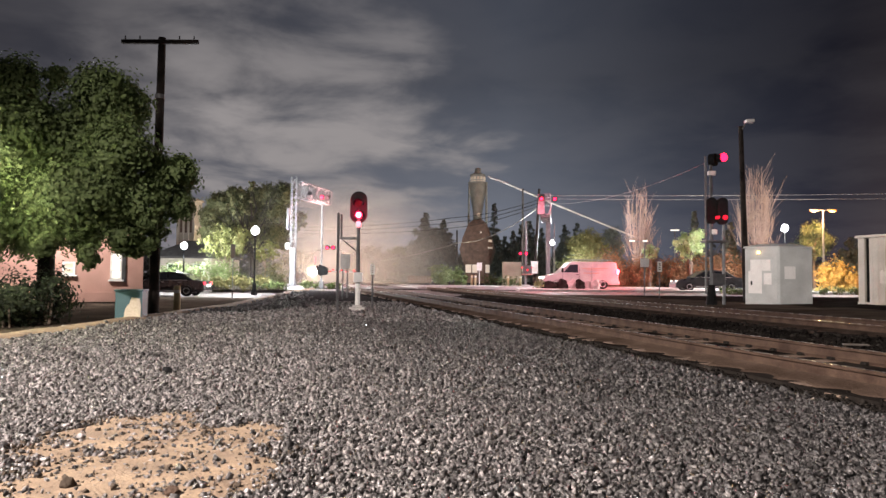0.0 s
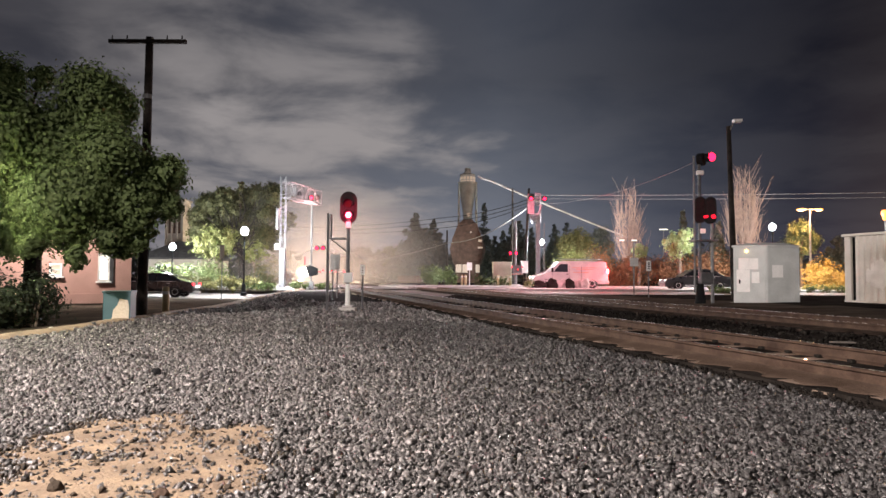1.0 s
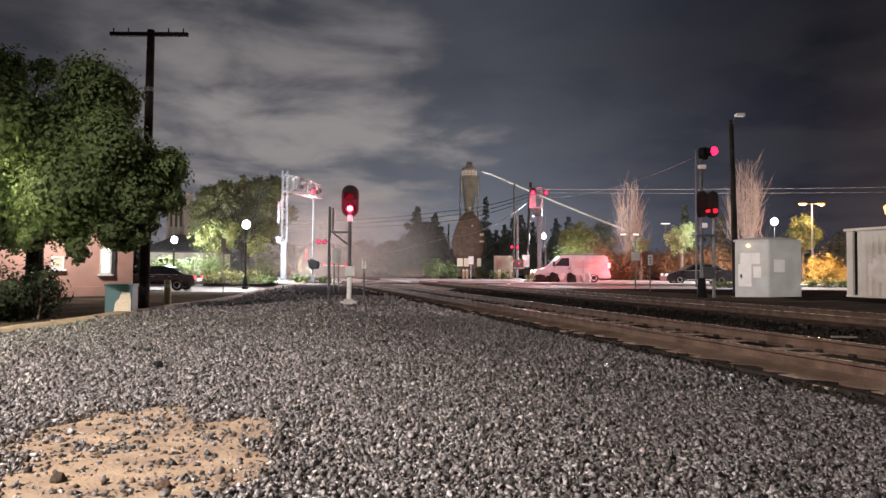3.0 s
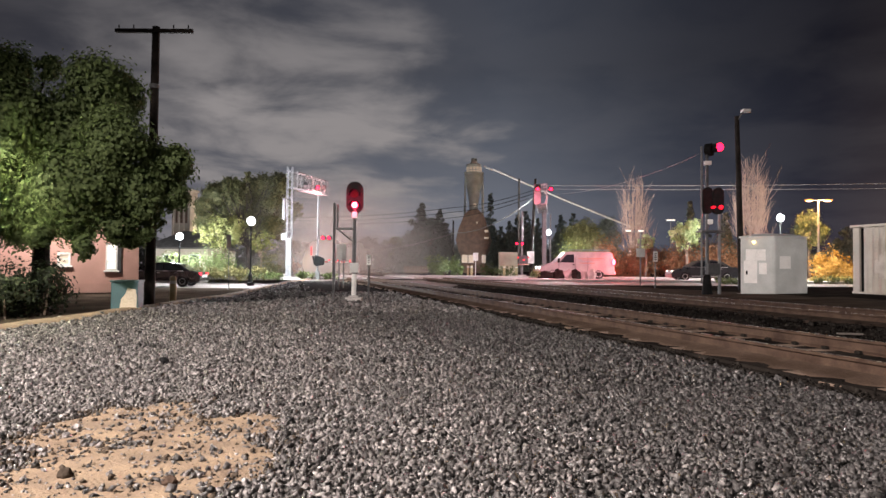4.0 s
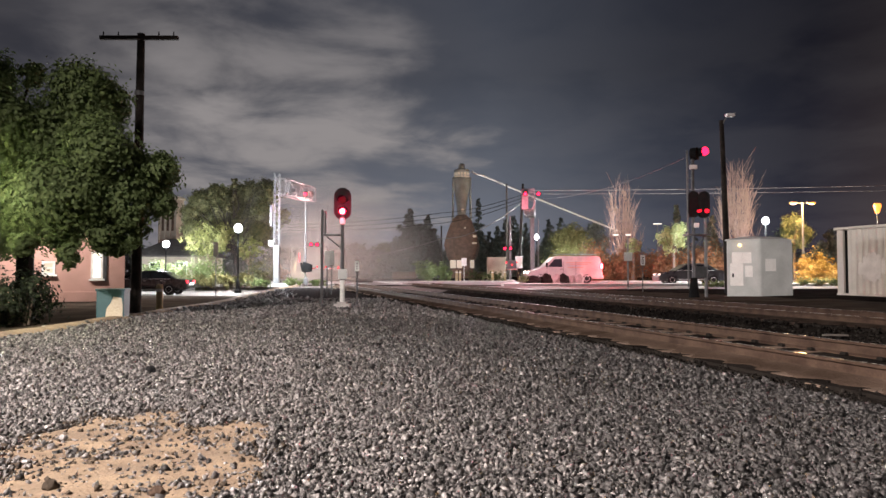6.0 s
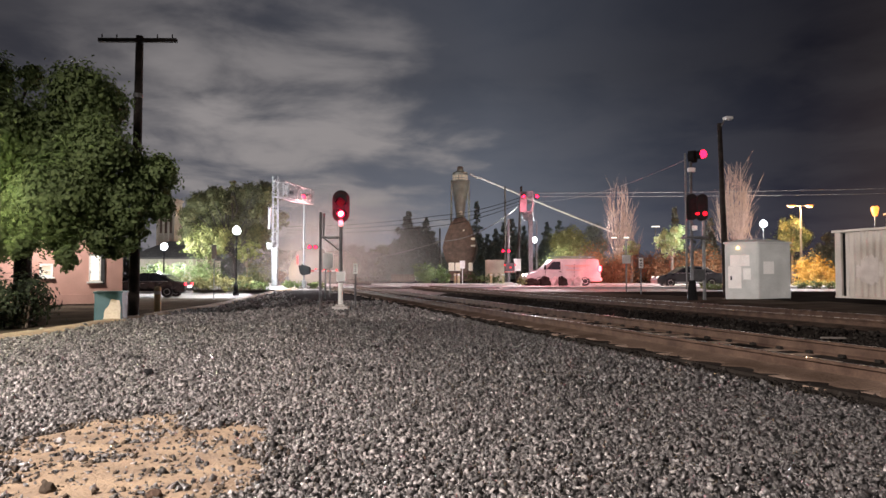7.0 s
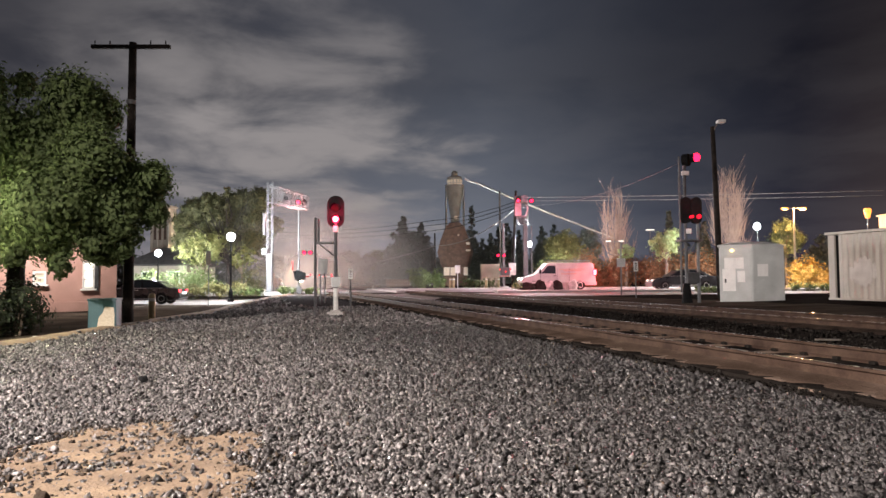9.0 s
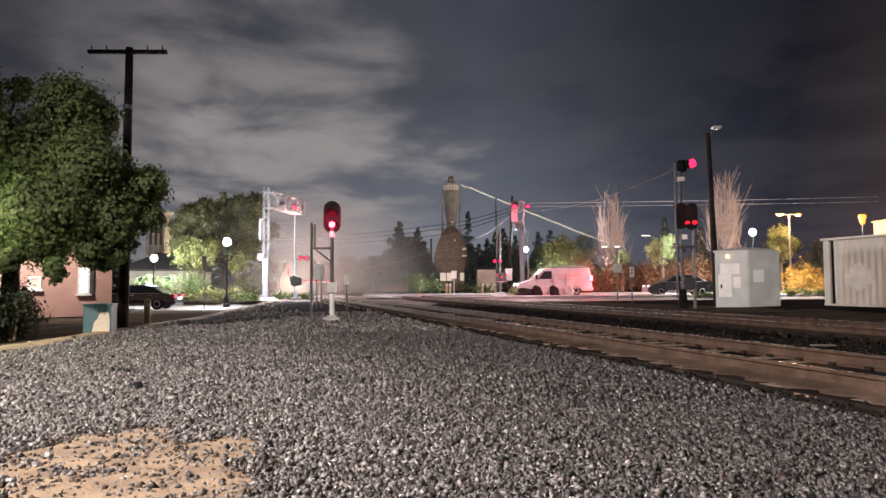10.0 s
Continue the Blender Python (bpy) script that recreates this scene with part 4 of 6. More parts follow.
def wire(name, pts, r, label, sag=0.0, mat=BLACK):
    """A hanging cable through the given points."""
    line = [Vector(pts[0])]
    for a, b in zip(pts, pts[1:]):
        a, b = Vector(a), Vector(b)
        for k in range(1, 13):
            t = k / 12
            line.append(a.lerp(b, t) - Vector((0, 0, sag * 4 * t * (1 - t))))
    bm = B()
    rings = []
    for k, p in enumerate(line):
        t = (line[min(k + 1, len(line) - 1)] - line[max(k - 1, 0)]).normalized()
        u = t.cross(Vector((0, 0, 1))).normalized()
        w = u.cross(t)
        rings.append([bm.verts.new(p + (u * math.cos(a) + w * math.sin(a)) * r) for a in (0, 1.2566, 2.5133, 3.7699, 5.0265)])
    for lo, hi in zip(rings, rings[1:]):
        for k in range(5):
            bm.faces.new((lo[k], lo[(k + 1) % 5], hi[(k + 1) % 5], hi[k]))
    bm.faces.new(rings[0]), bm.faces.new(rings[-1][::-1])
    return single(name, bm, mat, label, "cable")


CABLE = material("grey_cable", (0.15, 0.14, 0.135), (0.24, 0.23, 0.22), 3, 0.6)
wire("overhead_cable", [(4.098, 78, 12.700), (5.288, 78, 12.237), (22.793, 82, 5.795)], 0.11, "thick pale overhead cable bundle", 0.1, material("pale_cable", (0.24, 0.22, 0.2), (0.34, 0.32, 0.3), 2, 0.6))
wire("overhead_cable", [(8.039, 62, 7.463), (0.792, 85, 5.178), (-22.780, 120, 2.831)], 0.045, "sagging grey overhead cable", 0.9, CABLE)
wire("overhead_cable", [(9.247, 62, 7.725), (17.008, 45, 8.742)], 0.012, "thin grey overhead cable above the road", 0.7, CABLE)
wire("overhead_cable", [(8.197, 62, 8.514), (41.492, 60, 8.75)], 0.022, "thin grey overhead cable above the road", 0.1, CABLE)
wire("overhead_cable", [(8.197, 62, 8.2), (41.492, 60, 8.3)], 0.018, "thin grey overhead cable above the road", 0.1, CABLE)
for k, (ya, yb) in enumerate(((404, 378), (398, 370), (409, 388))):
    wire("power_line", [(-20.136, 90, 1 + (473 - ya + 8) * 90 / 1180), (0.610, 90, 1 + (473 - yb) * 90 / 1180), (8.725, 66, 1 + (473 - ya + 62) * 66 / 1180)], 0.035, "thin black power line", 0.35)


def plain_pole(name, label, px_bottom, px_top, y, zt, r, mat=WOOD_POLE):
    bm = B()
    rod(bm, (px_bottom, y, -0.1), (px_top, y, zt), r, r * 0.7, 10)
    return single(name, bm, mat, label, "utility pole")


plain_pole("utility_pole", "dark distant utility pole", 0.610, 0.610, 90, 7.102, 0.16)
plain_pole("utility_pole", "leaning dark utility pole behind the crossing signals", 7.619, 8.039, 62, 9.144, 0.16)
plain_pole("utility_pole", "faint utility pole beyond the crossing", 7.881, 7.881, 75, 10.852, 0.14)


# ---------- street lamps ----------
def acorn_lamp(x, y, zl, z0, lit=LIT_WHITE):
    root = thing("street_lamp", "black cast-iron street lamp with a glowing white globe", "street lamp", (x, y, z0), 0, "street lamps")
    h = zl - z0
    bm = B()
    lathe(bm, [(0.2, -0.05), (0.2, 0.12), (0.14, 0.2), (0.12, 0.6), (0.07, 0.75), (0.055, 0.8), (0.045, h - 0.5), (0.075, h - 0.45), (0.05, h - 0.38), (0.1, h - 0.26), (0.1, h - 0.22)], 14)
    part("post", bm, BLACK, root)
    bm = B()
    lathe(bm, [(0.1, h - 0.22), (0.23, h - 0.09), (0.25, h + 0.08), (0.18, h + 0.23), (0.06, h + 0.31)], 16)
    g = part("globe", bm, lit, root, "glowing globe", True)
    g.visible_shadow = False
    bm = B()
    lathe(bm, [(0.06, h + 0.3), (0.04, h + 0.35), (0.012, h + 0.45)], 10)
    part("finial", bm, BLACK, root)
    return root


acorn_lamp(-12.493, 42.0, 3.669, -0.317)
acorn_lamp(-20.254, 50.0, 2.992, -0.2)
acorn_lamp(9.675, 64.5, 4.225, 0)
acorn_lamp(24.788, 50.0, 4.729, 0)


def double_lamp(x, y, zl, w):
    root = thing("street_lamp", "tall steel street lamp with two orange glowing heads", "street lamp", (x, y, 0), 0)
    bm = B()
    rod(bm, (0, 0, -0.1), (0, 0, zl), 0.11, 0.07, 12)
    part("post", bm, ALU, root)
    bm = B()
    rod(bm, (-w / 2, 0, zl), (w / 2, 0, zl), 0.04, 0.04, 8)
    part("cross_arm", bm, ALU, root)
    for s in (-1, 1):
        bm = B()
        box(bm, s * w / 2, 0, zl + 0.06, 0.75, 0.35, 0.12, 0.04)
        head = part("lamp_head", bm, DARK_STEEL, root)
        bm = B()
        ball(bm, (s * w / 2, 0, zl - 0.02), 0.33, 2, 0.35)
        g = part("bulb", bm, LIT_ORANGE, head, "glowing orange lens", True)
        g.visible_shadow = False


double_lamp(34.258, 62.0, 7.358, 1.734)


def orange_lamp():
    root = thing("street_lamp", "street lamp with one orange glowing lantern", "street lamp", (30.641, 46, 0))
    z = 5.327
    bm = B()
    rod(bm, (0, 0, -0.1), (0, 0, z - 0.3), 0.07, 0.05, 10)
    part("post", bm, DARK_STEEL, root)
    bm = B()
    lathe(bm, [(0.13, z - 0.32), (0.26, z + 0.22), (0.18, z + 0.36)], 10)
    g = part("lantern", bm, LIT_ORANGE, root, "glowing orange lantern", True)
    g.visible_shadow = False


orange_lamp()


def far_lamp(x, y, z):
    root = thing("street_lamp", "distant slim steel street lamp with flat heads", "street lamp", (x, y, 0))
    bm = B()
    rod(bm, (0, 0, -0.1), (0, 0, z), 0.1, 0.07, 8)
    part("post", bm, ALU, root)
    bm = B()
    box(bm, 0, 0, z + 0.05, 1.1, 0.3, 0.12, 0.03)
    part("lamp_head", bm, LIT_WARM, root, "pale glowing head")


far_lamp(29.898, 90, 7.331)


# ---------- level crossing ----------
def flasher_pair(parent, x, y, z, lit=(True, True), r=0.15, gap=0.62, face=-1):
    """Two hooded crossing lights on a short bar; face: -1 towards the yard."""
    bm = B()
    rod(bm, (x - gap / 2, y, z), (x + gap / 2, y, z), 0.03, 0.03, 8)
    bar = part("light_bar", bm, DARK_STEEL, parent)
    for s, on in zip((-1, 1), lit):
        cx = x + s * gap / 2
        bm = B()
        rod(bm, (cx, y + face * 0.02, z), (cx, y + face * 0.05, z), r * 1.7, r * 1.7, 20)
        part("target", bm, BLACK, bar, "round black backing disc")
        bm = B()
        rod(bm, (cx, y + face * 0.06, z), (cx, y + face * 0.1, z), r, r * 0.95, 18)
        part("lens", bm, LIT_RED if on else RED_LENS_OFF, bar, "red flashing lens")
        bm = B()
        out = [(r * 1.15 * math.cos(a), r * 1.15 * math.sin(a)) for a in np.linspace(0, math.pi, 10)] + [(r * 1.05 * math.cos(a), r * 1.05 * math.sin(a)) for a in np.linspace(math.pi, 0, 10)]
        slab(bm, out, 0.3, (cx, y + face * 0.22, z))
        part("hood", bm, BLACK, bar)
    return bar


def truss_arm(bm, p0, p1, deep, tall, n, r=0.03):
    """Four-chord lattice arm from p0 to p1 (bottom chord middles)."""
    p0, p1 = Vector(p0), Vector(p1)
    t = (p1 - p0).normalized()
    side = t.cross(Vector((0, 0, 1))).normalized() * deep / 2
    up = Vector((0, 0, tall))
    ch = [side, -side, side + up, -side + up]
    for c in ch:
        rod(bm, p0 + c, p1 + c, r, r, 6)
    for k in range(n + 1):
        q = p0.lerp(p1, k / n)
        for a, b in ((0, 1), (2, 3), (0, 2), (1, 3)):
            rod(bm, q + ch[a], q + ch[b], r * 0.6, r * 0.6, 5)
        if k < n:
            q2 = p0.lerp(p1, (k + 1) / n)
            for a, b in ((0, 2), (1, 3), (0, 1), (2, 3)):
                a, b = (a, b) if k % 2 else (b, a)
                rod(bm, q + ch[a], q2 + ch[b], r * 0.6, r * 0.6, 5)
    return bm


def cantilever_left():
    y = 46.0
    root = thing("cantilever_signal", "galvanised lattice cantilever over the road with red crossing lights", "crossing signal", (-11.032, y, -0.014))
    z0 = -0.014
    bm = B()
    for dx, dy in ((-0.17, -0.17), (0.17, -0.17), (0.17, 0.17), (-0.17, 0.17)):
        rod(bm, (dx, dy, 0), (dx, dy, 7.744 - z0), 0.024, 0.024, 6)
    for k in range(16):
        za, zb = 2.8 + k * 0.3, 3.1 + k * 0.3
        if zb > 7.666 - z0:
            break
        for (ax, ay), (bx, by) in (((-0.17, -0.17), (0.17, -0.17)), ((0.17, -0.17), (0.17, 0.17)), ((0.17, 0.17), (-0.17, 0.17)), ((-0.17, 0.17), (-0.17, -0.17))):
            (ax, ay), (bx, by) = ((ax, ay), (bx, by)) if k % 2 else ((bx, by), (ax, ay))
            rod(bm, (ax, ay, za), (bx, by, zb), 0.012, 0.012, 5)
    part("lattice_mast", bm, ALU, root)
    bm = B()
    box(bm, 0, 0, 1.45, 0.36, 0.36, 2.7, 0.02)
    rod(bm, (-0.2, 0, 0.1), (-0.45, 0, -0.02), 0.05, 0.05, 6), rod(bm, (0.2, 0, 0.1), (0.45, 0, -0.02), 0.05, 0.05, 6)
    part("mast_casing", bm, ALU, root, "solid lower casing")
    bm = B()
    box(bm, 0, 0, 0.04, 1.1, 1.1, 0.2, 0.04)
    part("foundation", bm, CONCRETE, root)
    bm = B()
    truss_arm(bm, (0.2, 0.1, 6.341 - z0), (-9.695 - -11.032, 5.3, 6.341 - z0), 0.7, 1.06, 8, 0.03)
    arm = part("arm", bm, ALU, root, "lattice arm reaching over the road")
    flasher_pair(root, -9.854 - -11.032, 4.9, 6.878 - z0, (True, False), 0.15, 0.4)
    bm = B()
    box(bm, -10.464 - -11.032, 2.6, 6.897 - z0, 0.34, 0.14, 0.3, 0.02)
    part("arm_box", bm, DARK_STEEL, root)
    bm = B()
    box(bm, -0.390, 0, 4.820 - z0, 0.16, 0.3, 1.5, 0.03)
    part("ladder_cage", bm, DARK_STEEL, root)
    bm = B()
    box(bm, -0.351, -0.1, 2.910 - z0, 0.34, 0.2, 0.45, 0.02)
    part("bell_box", bm, DARK_STEEL, root)


cantilever_left()


def gate_mast_left():
    y = 46.4
    z0 = -0.022
    root = thing("crossing_gate", "crossing gate mast with red and white arm lowered across the road", "crossing gate", (-9.123, y, z0))
    bm = B()
    rod(bm, (0, 0, 0), (0, 0, 5.837 - z0), 0.075, 0.065, 12)
    part("mast", bm, ALU, root)
    bm = B()
    box(bm, 0, 0, 0.25, 0.34, 0.34, 0.6, 0.04)
    part("base", bm, ALU, root)
    bm = B()
    slab(bm, [(-0.16, 0.28), (0.46, 0.05), (0.44, -0.42), (-0.12, -0.52), (-0.2, -0.2)], 0.34, (0.02, -0.1, 1.393 - z0))
    bmesh.ops.bevel(bm, geom=list(bm.edges), offset=0.03, segments=2, affect="EDGES")
    part("mechanism", bm, BLACK, root, "dark grey gate motor housing")
    bm = B()
    box(bm, -0.22, -0.12, 1.275 - z0, 0.12, 0.3, 0.62, 0.03, (0, -12, 0))
    part("counterweight", bm, BLACK, root, "black counterweight plates")
    bm = B()
    box(bm, -0.42, -0.12, 1.944 - z0, 0.12, 0.06, 0.62, 0.01)
    part("red_marker", bm, material("red_paint", (0.4, 0.02, 0.02), (0.55, 0.04, 0.04), 4, 0.5), root, "red upright marker")
    flasher_pair(root, 0.629, -0.15, 2.848 - z0, (True, True), 0.1, 0.42)
    # lowered arm across the road, seen end on
    z = 1.197 - z0
    for k in range(8):
        bm = B()
        box(bm, 0.35 + 0.16 * k + 0.08, 0.5 + 0.95 * k, z, 0.06, 0.95, 0.1, 0.008, (0, 0, -9.6))
        part("arm_stripe", bm, CONCRETE if k % 2 else bpy.data.materials["red_paint"], root)
    for k in (1, 3, 6):
        bm = B()
        rod(bm, (0.4 + 0.16 * k, 0.5 + 0.95 * k, z + 0.12), (0.4 + 0.16 * k, 0.42 + 0.95 * k, z + 0.12), 0.055, 0.055, 12)
        part("arm_lamp", bm, LIT_RED_LOW, root, "small red arm lamp")


gate_mast_left()


def cantilever_right():
    y = 58.6
    root = thing("cantilever_signal", "galvanised cantilever with red lights seen end on", "crossing signal", (8.393, y, 0))
    bm = B()
    box(bm, 0, 0, 5.694 / 2 + 0.4, 0.36, 0.36, 5.694 + 0.8, 0.03)
    part("mast", bm, ALU, root)
    bm = B()
    box(bm, 0.0, 0, 0.05, 0.9, 0.9, 0.2, 0.03)
    part("foundation", bm, CONCRETE, root)
    bm = B()
    rod(bm, (0.546, 0, 0), (0.546, 0, 5.618), 0.05, 0.05, 8)
    for k in range(8):
        rod(bm, (0.348, 0, 0.8 + 0.6 * k), (0.546, 0, 0.8 + 0.6 * k), 0.02, 0.02, 5)
    part("ladder", bm, ALU, root)
    bm = B()
    truss_arm(bm, (-0.1, 0.2, 5.694), (-1.46, -8.5, 5.694), 0.8, 1.5, 8, 0.035)
    part("arm", bm, ALU, root, "lattice arm reaching over the road")
    bm = B()
    box(bm, -1.75, -8.56, 6.413, 0.5, 0.05, 1.5, 0.01)
    part("end_panel", bm, DARK_STEEL, root, "pale panel at the arm's end")
    flasher_pair(root, -1.29, -8.9, 6.770, (True, True), 0.12, 1.0)
    bm = B()
    rod(bm, (-1.2, -8.7, 5.694), (-1.0, -8.7, 6.286), 0.05, 0.05, 8)
    part("bracket", bm, ALU, root)


cantilever_right()


def gate_mast_right():
    y = 58.0
    root = thing("crossing_gate", "crossing gate mast with red lights and lowered arm", "crossing gate", (6.390, y, 0))
    bm = B()
    rod(bm, (0, 0, 0), (0, 0, 5.768), 0.11, 0.1, 12)
    part("mast", bm, ALU, root)
    for z in (4.588, 3.359):
        bm = B()
        rod(bm, (-0.3, 0, z), (0.3, 0, z), 0.03, 0.03, 6)
        part("step", bm, ALU, root)
    flasher_pair(root, -0.25, -0.15, 2.966, (True, True), 0.11, 0.5)
    bm = B()
    box(bm, 0.1, -0.1, 1.541, 0.8, 0.5, 0.75, 0.06)
    part("mechanism", bm, DARK_STEEL, root)
    z = 1.147
    for k in range(8):
        bm = B()
        box(bm, -0.35 + 0.02 * k, -0.6 - 0.8 * k, z, 0.07, 0.8, 0.12, 0.008)
        part("arm_stripe", bm, CONCRETE if k % 2 else bpy.data.materials["red_paint"], root)
    for k, dx in enumerate((-0.4, 0.05, 0.42)):
        bm = B()
        ball(bm, (dx, -0.5 - 0.4 * k, 1.737 - 0.2 * (k % 2)), 0.07, 2)
        part("arm_lamp", bm, LIT_RED_LOW, root, "small red arm lamp")
    bm = B()
    box(bm, 0, 0, 0.1, 0.7, 0.7, 0.3, 0.03)
    part("foundation", bm, CONCRETE, root)


gate_mast_right()


def case(name, label, x, y, w, d, h, mat, z=0.0):
    root = thing(name, label, "equipment cabinet", (x, y, z))
    bm = B()
    box(bm, 0, 0, h / 2, w, d, h, 0.03)
    part("body", bm, mat, root)
    bm = B()
    box(bm, 0, 0, h + 0.03, w + 0.08, d + 0.08, 0.07, 0.02)
    part("roof", bm, mat, root)
    bm = B()
    box(bm, 0, -d / 2 - 0.01, h / 2, w * 0.44, 0.03, h * 0.86, 0.008)
    part("door", bm, mat, root)
    return root


case("signal_cabinet", "beige crossing equipment cabinet behind the hedge", 5.695, 64, 1.736, 1.4, 2.247, BEIGE)
case("small_cabinet", "small pale equipment box on the utility pole", 7.600, 61.75, 0.624, 0.3, 1.041, PAINT_WHITE, 1.260)


# ---------- vehicles ----------
def wheel(parent, x, y, r, w, mat_rim=PAINT_WHITE):
    bm = B()
    lathe(bm, [(r * 0.62, -w / 2), (r * 0.93, -w / 2), (r, -w / 2 + 0.03), (r, w / 2 - 0.03), (r * 0.93, w / 2), (r * 0.62, w / 2)], 24)
    t = part("wheel", bm, RUBBER, parent, "black tyre")
    t.matrix_basis = pose(x, y, r, 90)
    bm = B()
    lathe(bm, [(r * 0.63, -w / 2 + 0.015), (r * 0.55, -w / 2 - 0.005), (r * 0.2, -w / 2 + 0.02), (r * 0.15, -w / 2 - 0.01), (0.01, -w / 2 - 0.01)], 20)
    lathe(bm, [(r * 0.63, w / 2 - 0.015), (r * 0.55, w / 2 + 0.005), (r * 0.2, w / 2 - 0.02), (0.01, w / 2)], 20)
    rim = part("rim", bm, mat_rim, t, "pale alloy rim")
    bm = B()
    for k in range(5):
        a = 2 * math.pi * k / 5
        for zz in (-w / 2 - 0.004, w / 2 + 0.004):
            slab(bm, [(r * 0.26 * math.cos(a - 0.2), r * 0.26 * math.sin(a - 0.2)), (r * 0.48 * math.cos(a - 0.24), r * 0.48 * math.sin(a - 0.24)), (r * 0.48 * math.cos(a + 0.14), r * 0.48 * math.sin(a + 0.14)), (r * 0.26 * math.cos(a + 0.1), r * 0.26 * math.sin(a + 0.1))], 0.006, (0, 0, zz), "z")
    part("spoke_gap", bm, BLACK, t)


def shell(bm, outline, half, tumble):
    """Car body: side outline (x, z) swept across with inset towards the roof; tumble(z): half width at a height."""
    lo = [bm.verts.new((x, -tumble(z) * half, z)) for x, z in outline]
    hi = [bm.verts.new((x, tumble(z) * half, z)) for x, z in outline]
    bm.faces.new(lo), bm.faces.new(hi[::-1])
    n = len(lo)
    for k in range(n):
        bm.faces.new((lo[k], lo[(k + 1) % n], hi[(k + 1) % n], hi[k]))
    bmesh.ops.bevel(bm, geom=[e for e in bm.edges if abs(e.verts[0].co.y - e.verts[1].co.y) < 0.3], offset=0.06, segments=3, affect="EDGES", profile=0.6)
    return bm


def arched(x0, x1, zb, wheels, r):
    """Lower edge of a body with wheel arches, from x0 to x1."""
    pts = []
    for cx in sorted(wheels):
        for k in range(9):
            a = math.pi * (1 - k / 8)
            pts.append((cx + r * math.cos(a), max(zb, 0.33 + r * math.sin(a)) if 0 < k < 8 else zb))
    return [(x0, zb)] + pts + [(x1, zb)]


def car(name, label, where, turn, paint, length=4.7, tall=1.5, lit_tail=True, lit_head=False):
    """Saloon with its nose towards -x."""
    root = thing(name, label, "car", where, turn)
    k, h = length / 4.7, tall / 1.5
    wx = (-1.42 * k, 1.35 * k)
    low = arched(-2.3 * k, 2.3 * k, 0.24, wx, 0.39)
    out = low + [(2.35 * k, 0.55 * h), (2.28 * k, 0.92 * h), (1.9 * k, 0.98 * h), (1.2 * k, 1.0 * h), (-0.85 * k, 0.98 * h), (-1.7 * k, 0.86 * h), (-2.2 * k, 0.72 * h), (-2.34 * k, 0.5 * h)]
    bm = B()
    shell(bm, out, 0.9, lambda z: 1.0 - 0.1 * max(z - 0.75, 0))
    part("body", bm, paint, root)
    bm = B()
    cab = [(1.75 * k, 0.95 * h), (1.1 * k, 1.38 * h), (0.5 * k, 1.49 * h), (-0.1 * k, 1.48 * h), (-0.5 * k, 1.38 * h), (-1.2 * k, 0.95 * h)]
    shell(bm, cab, 0.86, lambda z: 1.0 - 0.36 * max(z - 0.9, 0))
    part("cabin", bm, paint, root)
    for pts in ([(-0.98, 1.0), (-0.38, 1.36), (0.2, 1.4), (0.22, 1.0)], [(0.3, 1.0), (0.29, 1.4), (0.7, 1.36), (1.3, 1.03)]):
        for s in (-1, 1):
            bm = B()
            vs = [bm.verts.new((x * k, s * (0.866 * (1.0 - 0.36 * max(z * h - 0.9, 0)) + 0.004), z * h)) for x, z in pts]
            vs2 = [bm.verts.new(v.co + Vector((0, -s * 0.012, 0))) for v in vs]
            bm.faces.new(vs), bm.faces.new(vs2)
            for i in range(4):
                bm.faces.new((vs[i], vs[(i + 1) % 4], vs2[(i + 1) % 4], vs2[i]))
            part("side_window", bm, WINDOW, root)
    for x in wx:
        for s in (-1, 1):
            wheel(root, x, s * 0.8, 0.33, 0.22)
    for s in (-1, 1):
        bm = B()
        box(bm, 2.26 * k, s * 0.68, 0.8 * h, 0.16, 0.38, 0.16, 0.03)
        part("tail_light", bm, LIT_RED_LOW if lit_tail else RED_LENS_OFF, root, "glowing red tail light")
        bm = B()
        box(bm, -2.18 * k, s * 0.66, 0.68 * h, 0.2, 0.36, 0.13, 0.04)
        part("headlight", bm, glow("car_headlight", (1, 0.95, 0.85), 1.2) if lit_head else CHROME, root, "bright headlight")
    for s in (-1, 1):
        bm = B()
        box(bm, -0.75 * k, s * 0.96, 1.0 * h, 0.12, 0.18, 0.12, 0.03)
        part("mirror", bm, paint, root)
    for s in (-1, 1):
        for x in (-0.02, 0.95):
            bm = B()
            box(bm, x * k, s * 0.885, 0.86 * h, 0.18, 0.03, 0.03, 0.008)
            part("door_handle", bm, CHROME, root)
    for s in (-1, 1):
        bm = B()
        box(bm, 0.15 * k, s * 0.88, 0.975 * h, 2.5 * k, 0.03, 0.025, 0.006)
        part("window_trim", bm, CHROME, root, "bright window trim")
        bm = B()
        box(bm, -0.03 * k, s * 0.905, 0.34 * h, 1.9 * k, 0.03, 0.05, 0.01)
        part("sill_trim", bm, CHROME, root, "bright sill trim")
    bm = B()
    box(bm, 2.33 * k, 0, 0.45 * h, 0.08, 1.6, 0.18, 0.03)
    part("bumper", bm, paint, root)
    bm = B()
    box(bm, 2.36 * k, 0, 0.66 * h, 0.05, 0.9, 0.16, 0.02)
    part("boot_trim", bm, CHROME, root, "bright strip across the boot")
    return root


